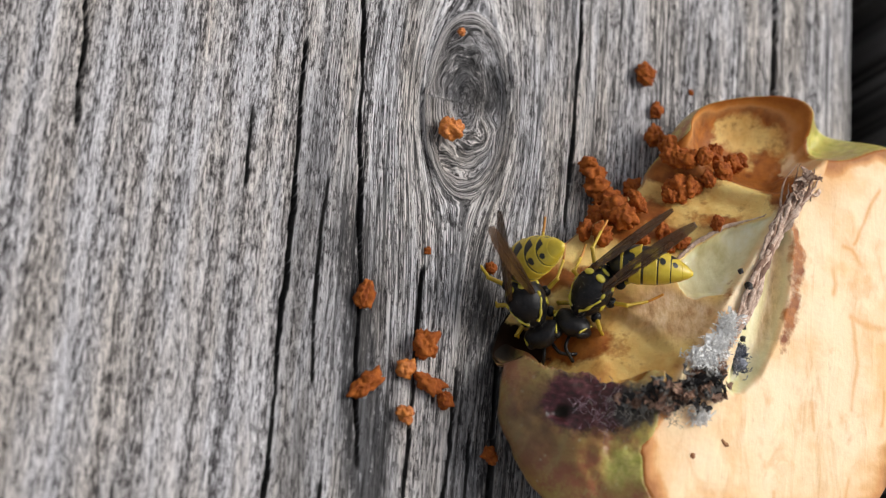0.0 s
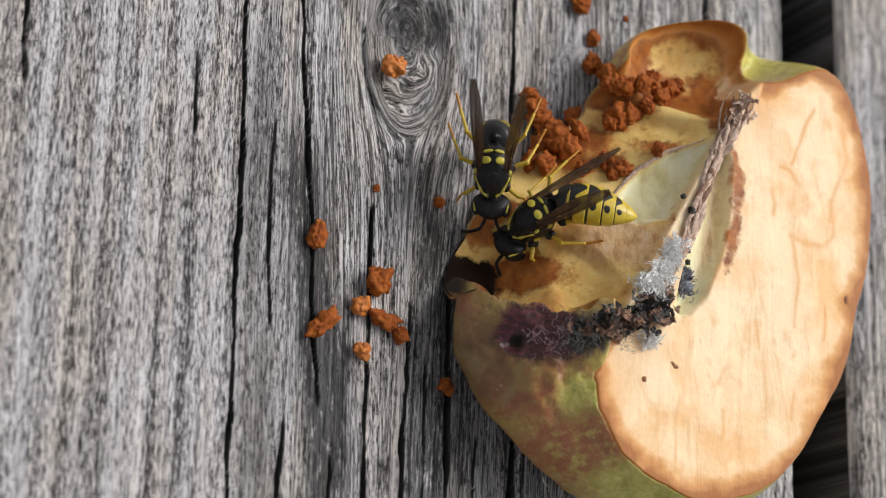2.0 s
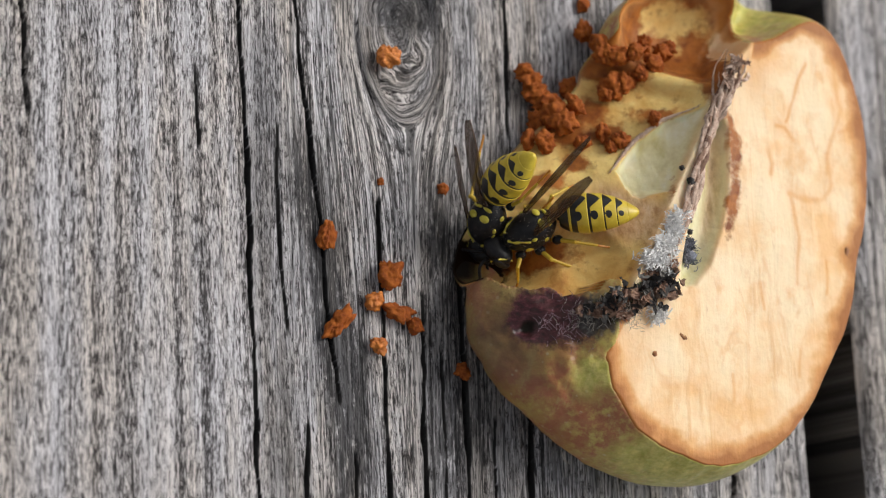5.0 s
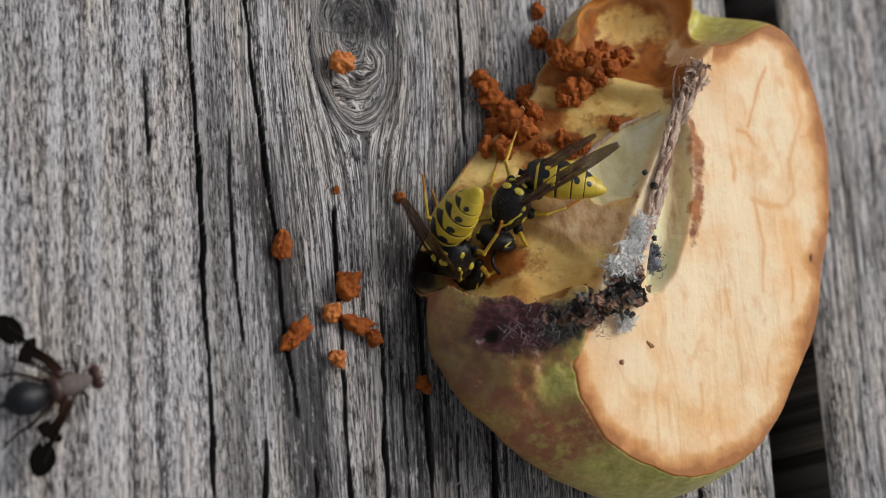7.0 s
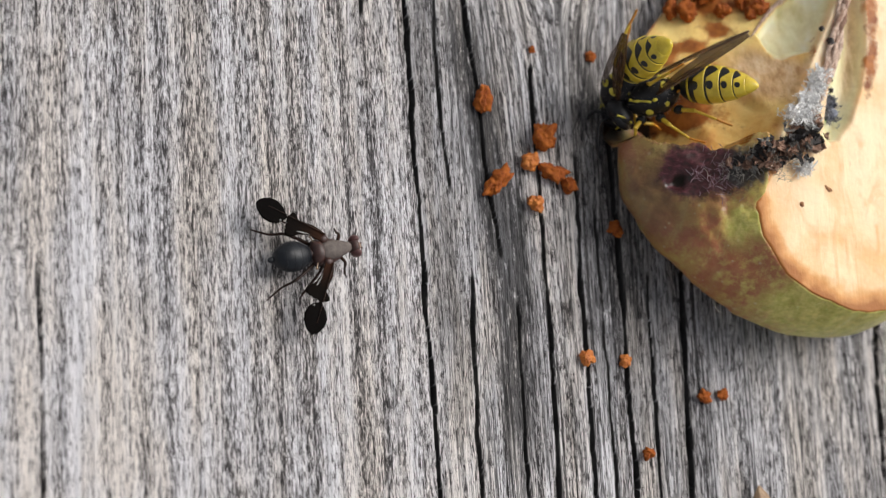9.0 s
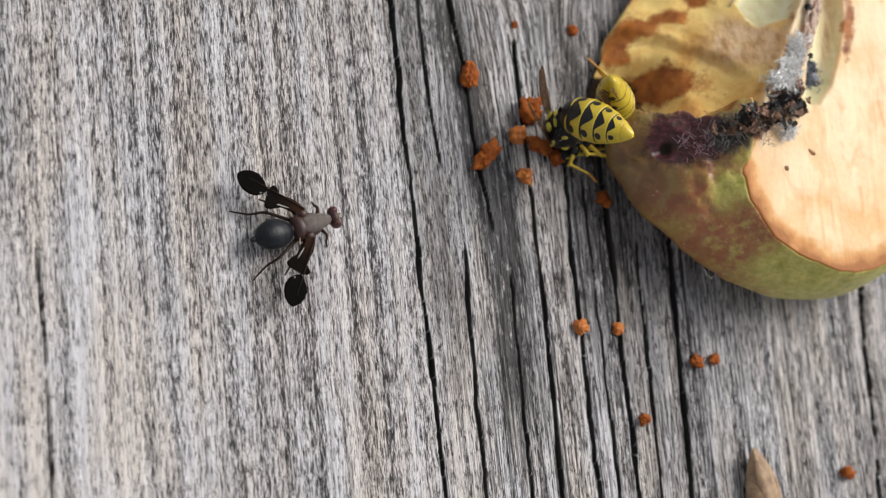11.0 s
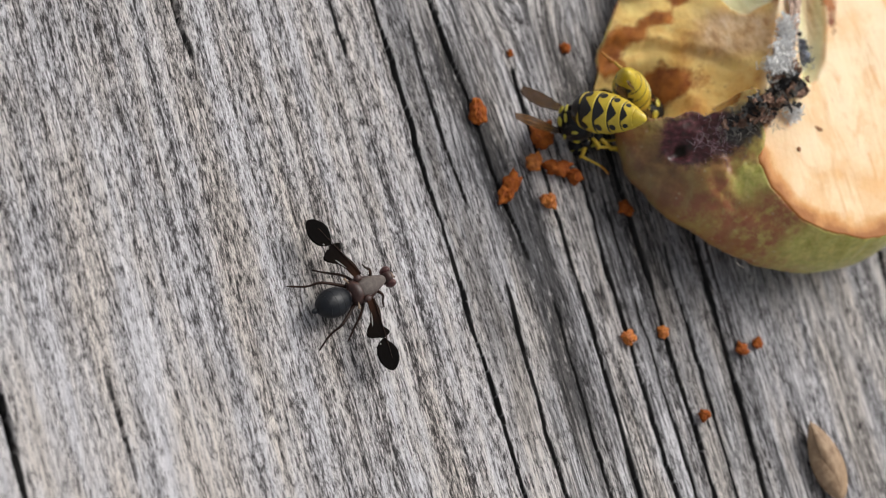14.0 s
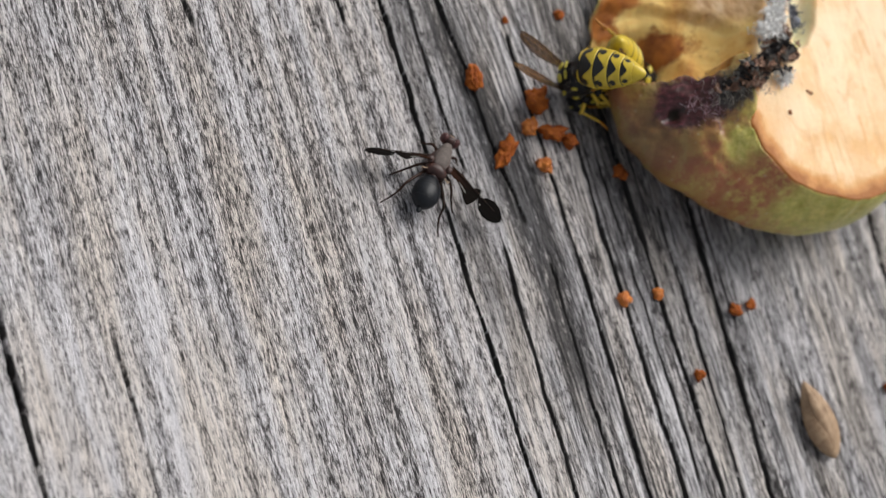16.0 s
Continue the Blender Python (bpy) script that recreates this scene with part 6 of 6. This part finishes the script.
    walk(wings_b[1][1], [
        (0, pose(-0.00015, -0.00100, 0.00105, 18.4, 32.9, -28.2)),
        (0.5, pose(-0.00015, -0.00100, 0.00105, 20.9, 24.5, 20.4)),
        (1, pose(-0.00015, -0.00100, 0.00105, 18.5, 9.5, 22.5)),
        (1.5, pose(-0.00015, -0.00100, 0.00105, 21.6, 27.0, 2.9)),
        (2, pose(-0.00015, -0.00100, 0.00105, 21.7, 26.9, 5.2)),
        (2.5, pose(-0.00015, -0.00100, 0.00105, 20.2, 22.9, 24.3)),
        (3, pose(-0.00015, -0.00100, 0.00105, 15.6, 18.8, -36.2)),
        (3.5, pose(-0.00015, -0.00100, 0.00105, 19.6, 11.4, 10.9)),
        (4, pose(-0.00015, -0.00100, 0.00105, 21.1, 34.0, -14.6)),
        (4.5, pose(-0.00015, -0.00100, 0.00105, 20.6, 21.3, 1.3)),
        (4.7, pose(-0.00015, -0.00100, 0.00105, 20.7, 21.5, 1.5)),
        (6.8, pose(-0.00015, -0.00100, 0.00105, 19.2, 2.0, -4.2)),
        (7, pose(-0.00015, -0.00100, 0.00105, 19.2, 1.8, -4.7)),
        (7.5, pose(-0.00015, -0.00100, 0.00105, 19.5, -8.8, -5.8)),
        (8, pose(-0.00015, -0.00100, 0.00105, 18.7, -3.7, -16.2)),
        (8.5, pose(-0.00015, -0.00100, 0.00105, 19.4, -10.8, -12.7)),
        (9, pose(-0.00015, -0.00100, 0.00105, 18.6, 14.6, -17.5)),
        (11.3, pose(-0.00015, -0.00100, 0.00105, 19.3, -1.1, 2.8)),
        (11.5, pose(-0.00015, -0.00100, 0.00105, 19.3, -1.0, 2.9)),
        (12.5, pose(-0.00015, -0.00100, 0.00105, 19.2, -1.5, 4.9)),
        (13, pose(-0.00015, -0.00100, 0.00105, 19.2, -1.5, 4.9)),
        (14, pose(-0.00015, -0.00100, 0.00105, 19.2, -1.7, 4.0)),
        (14.5, pose(-0.00015, -0.00100, 0.00105, 19.2, -1.7, 4.0)),
        (16, pose(-0.00015, -0.00100, 0.00105, 19.2, -1.5, 4.7)),
    ])
    for kind, s, leg in hind_a:
        swing = -80 if kind == "hind" else -45
        walk(leg, [(0, pose(0, 0, 0)), (9.2, pose(0, 0, 0)), (11.3, pose(0, 0, 0, -38 * s, swing, 0)), (16, pose(0, 0, 0, -38 * s, swing, 0))])
    walk(fly, [
        (0, pose(-0.06400, -0.02200, 0.0001, 0, 0, 20.0)),
        (5, pose(-0.06000, -0.02100, 0.0001, 0, 0, 18.0)),
        (6, pose(-0.04200, -0.01850, 0.0001, 0, 0, 15.0)),
        (6.8, pose(-0.02150, -0.01545, 0.0001, 0, 0, 18.3)),
        (7, pose(-0.02126, -0.01535, 0.0001, 0, 0, 18.0)),
        (7.5, pose(-0.02168, -0.01580, 0.0001, 0, 0, 19.0)),
        (8, pose(-0.02133, -0.01594, 0.0001, 0, 0, 15.1)),
        (8.5, pose(-0.02093, -0.01613, 0.0001, 0, 0, 15.1)),
        (9, pose(-0.01874, -0.01721, 0.0001, 0, 0, 11.3)),
        (11.3, pose(-0.01990, -0.01690, 0.0001, 0, 0, 15.5)),
        (11.5, pose(-0.01940, -0.01672, 0.0001, 0, 0, 14.1)),
        (12, pose(-0.01939, -0.01673, 0.0001, 0, 0, 15.8)),
        (12.5, pose(-0.01943, -0.01715, 0.0001, 0, 0, 12.6)),
        (13, pose(-0.01930, -0.01677, 0.0001, 0, 0, 13.2)),
        (13.5, pose(-0.01924, -0.01685, 0.0001, 0, 0, 11.8)),
        (14, pose(-0.01924, -0.01683, 0.0001, 0, 0, 13.0)),
        (14.2, pose(-0.01955, -0.01671, 0.0001, 0, 0, 9.9)),
        (14.5, pose(-0.01927, -0.01691, 0.0001, 0, 0, 13.4)),
        (14.8, pose(-0.01806, -0.01828, 0.0001, 0, 0, -21.8)),
        (15, pose(-0.01666, -0.01895, 0.0001, 0, 0, -25.0)),
        (15.2, pose(-0.01360, -0.01990, 0.0001, 0, 0, -20.0)),
        (15.5, pose(-0.01269, -0.01899, 0.0001, 0, 0, -4.7)),
        (15.7, pose(-0.01190, -0.01680, 0.0001, 0, 0, 40.0)),
        (15.9, pose(-0.01090, -0.01220, 0.0001, 0, 0, 48.0)),
        (16, pose(-0.01082, -0.01154, 0.0001, 0, 0, 48.3)),
    ])
    walk(fly_wing_left, [
        (0, pose(0.00035, 0.00080, 0.00175, 0, 0, 303)),
        (6.8, pose(0.00035, 0.00080, 0.00175, 0, 0, 303)),
        (7, pose(0.00035, 0.00080, 0.00175, 0, 0, 303)),
        (7.5, pose(0.00035, 0.00080, 0.00175, 0, 0, 298)),
        (8, pose(0.00035, 0.00080, 0.00175, 0, 0, 306)),
        (8.5, pose(0.00035, 0.00080, 0.00175, 0, 0, 301)),
        (9, pose(0.00035, 0.00080, 0.00175, 0, 0, 323)),
        (11.5, pose(0.00035, 0.00080, 0.00175, 0, 0, 307)),
        (12, pose(0.00035, 0.00080, 0.00175, 0, 0, 291)),
        (12.5, pose(0.00035, 0.00080, 0.00175, 0, 0, 288)),
        (13, pose(0.00035, 0.00080, 0.00175, 0, 0, 272)),
        (13.5, pose(0.00035, 0.00080, 0.00175, 0, 0, 278)),
        (14, pose(0.00035, 0.00080, 0.00175, 0, 0, 287)),
        (14.2, pose(0.00035, 0.00080, 0.00175, 0, 0, 301)),
        (14.5, pose(0.00035, 0.00080, 0.00175, 0, 0, 317)),
        (14.8, pose(0.00035, 0.00080, 0.00175, 0, 0, 322)),
        (15, pose(0.00035, 0.00080, 0.00175, 0, 0, 299)),
        (15.5, pose(0.00035, 0.00080, 0.00175, 0, 0, 303)),
        (16, pose(0.00035, 0.00080, 0.00175, -50, 0, 297)),
    ])
    walk(fly_wing_right, [
        (0, pose(0.00035, -0.00080, 0.00175, 0, 0, 48)),
        (6.8, pose(0.00035, -0.00080, 0.00175, 0, 0, 48)),
        (7, pose(0.00035, -0.00080, 0.00175, 0, 0, 48)),
        (7.5, pose(0.00035, -0.00080, 0.00175, 0, 0, 51)),
        (8, pose(0.00035, -0.00080, 0.00175, 0, 0, 55)),
        (8.5, pose(0.00035, -0.00080, 0.00175, 0, 0, 60)),
        (9, pose(0.00035, -0.00080, 0.00175, 0, 0, 62)),
        (11.5, pose(0.00035, -0.00080, 0.00175, 0, 0, 53)),
        (12, pose(0.00035, -0.00080, 0.00175, 0, 0, 56)),
        (12.5, pose(0.00035, -0.00080, 0.00175, 0, 0, 63)),
        (13, pose(0.00035, -0.00080, 0.00175, 0, 0, 77)),
        (13.5, pose(0.00035, -0.00080, 0.00175, 0, 0, 79)),
        (14, pose(0.00035, -0.00080, 0.00175, 0, 0, 80)),
        (14.2, pose(0.00035, -0.00080, 0.00175, 0, 0, 82)),
        (14.5, pose(0.00035, -0.00080, 0.00175, 0, 0, 60)),
        (14.8, pose(0.00035, -0.00080, 0.00175, 70, 0, 32)),
        (15, pose(0.00035, -0.00080, 0.00175, 70, 0, 15)),
        (15.5, pose(0.00035, -0.00080, 0.00175, 0, 0, 65)),
        (16, pose(0.00035, -0.00080, 0.00175, 0, 0, 73)),
    ])


motions()
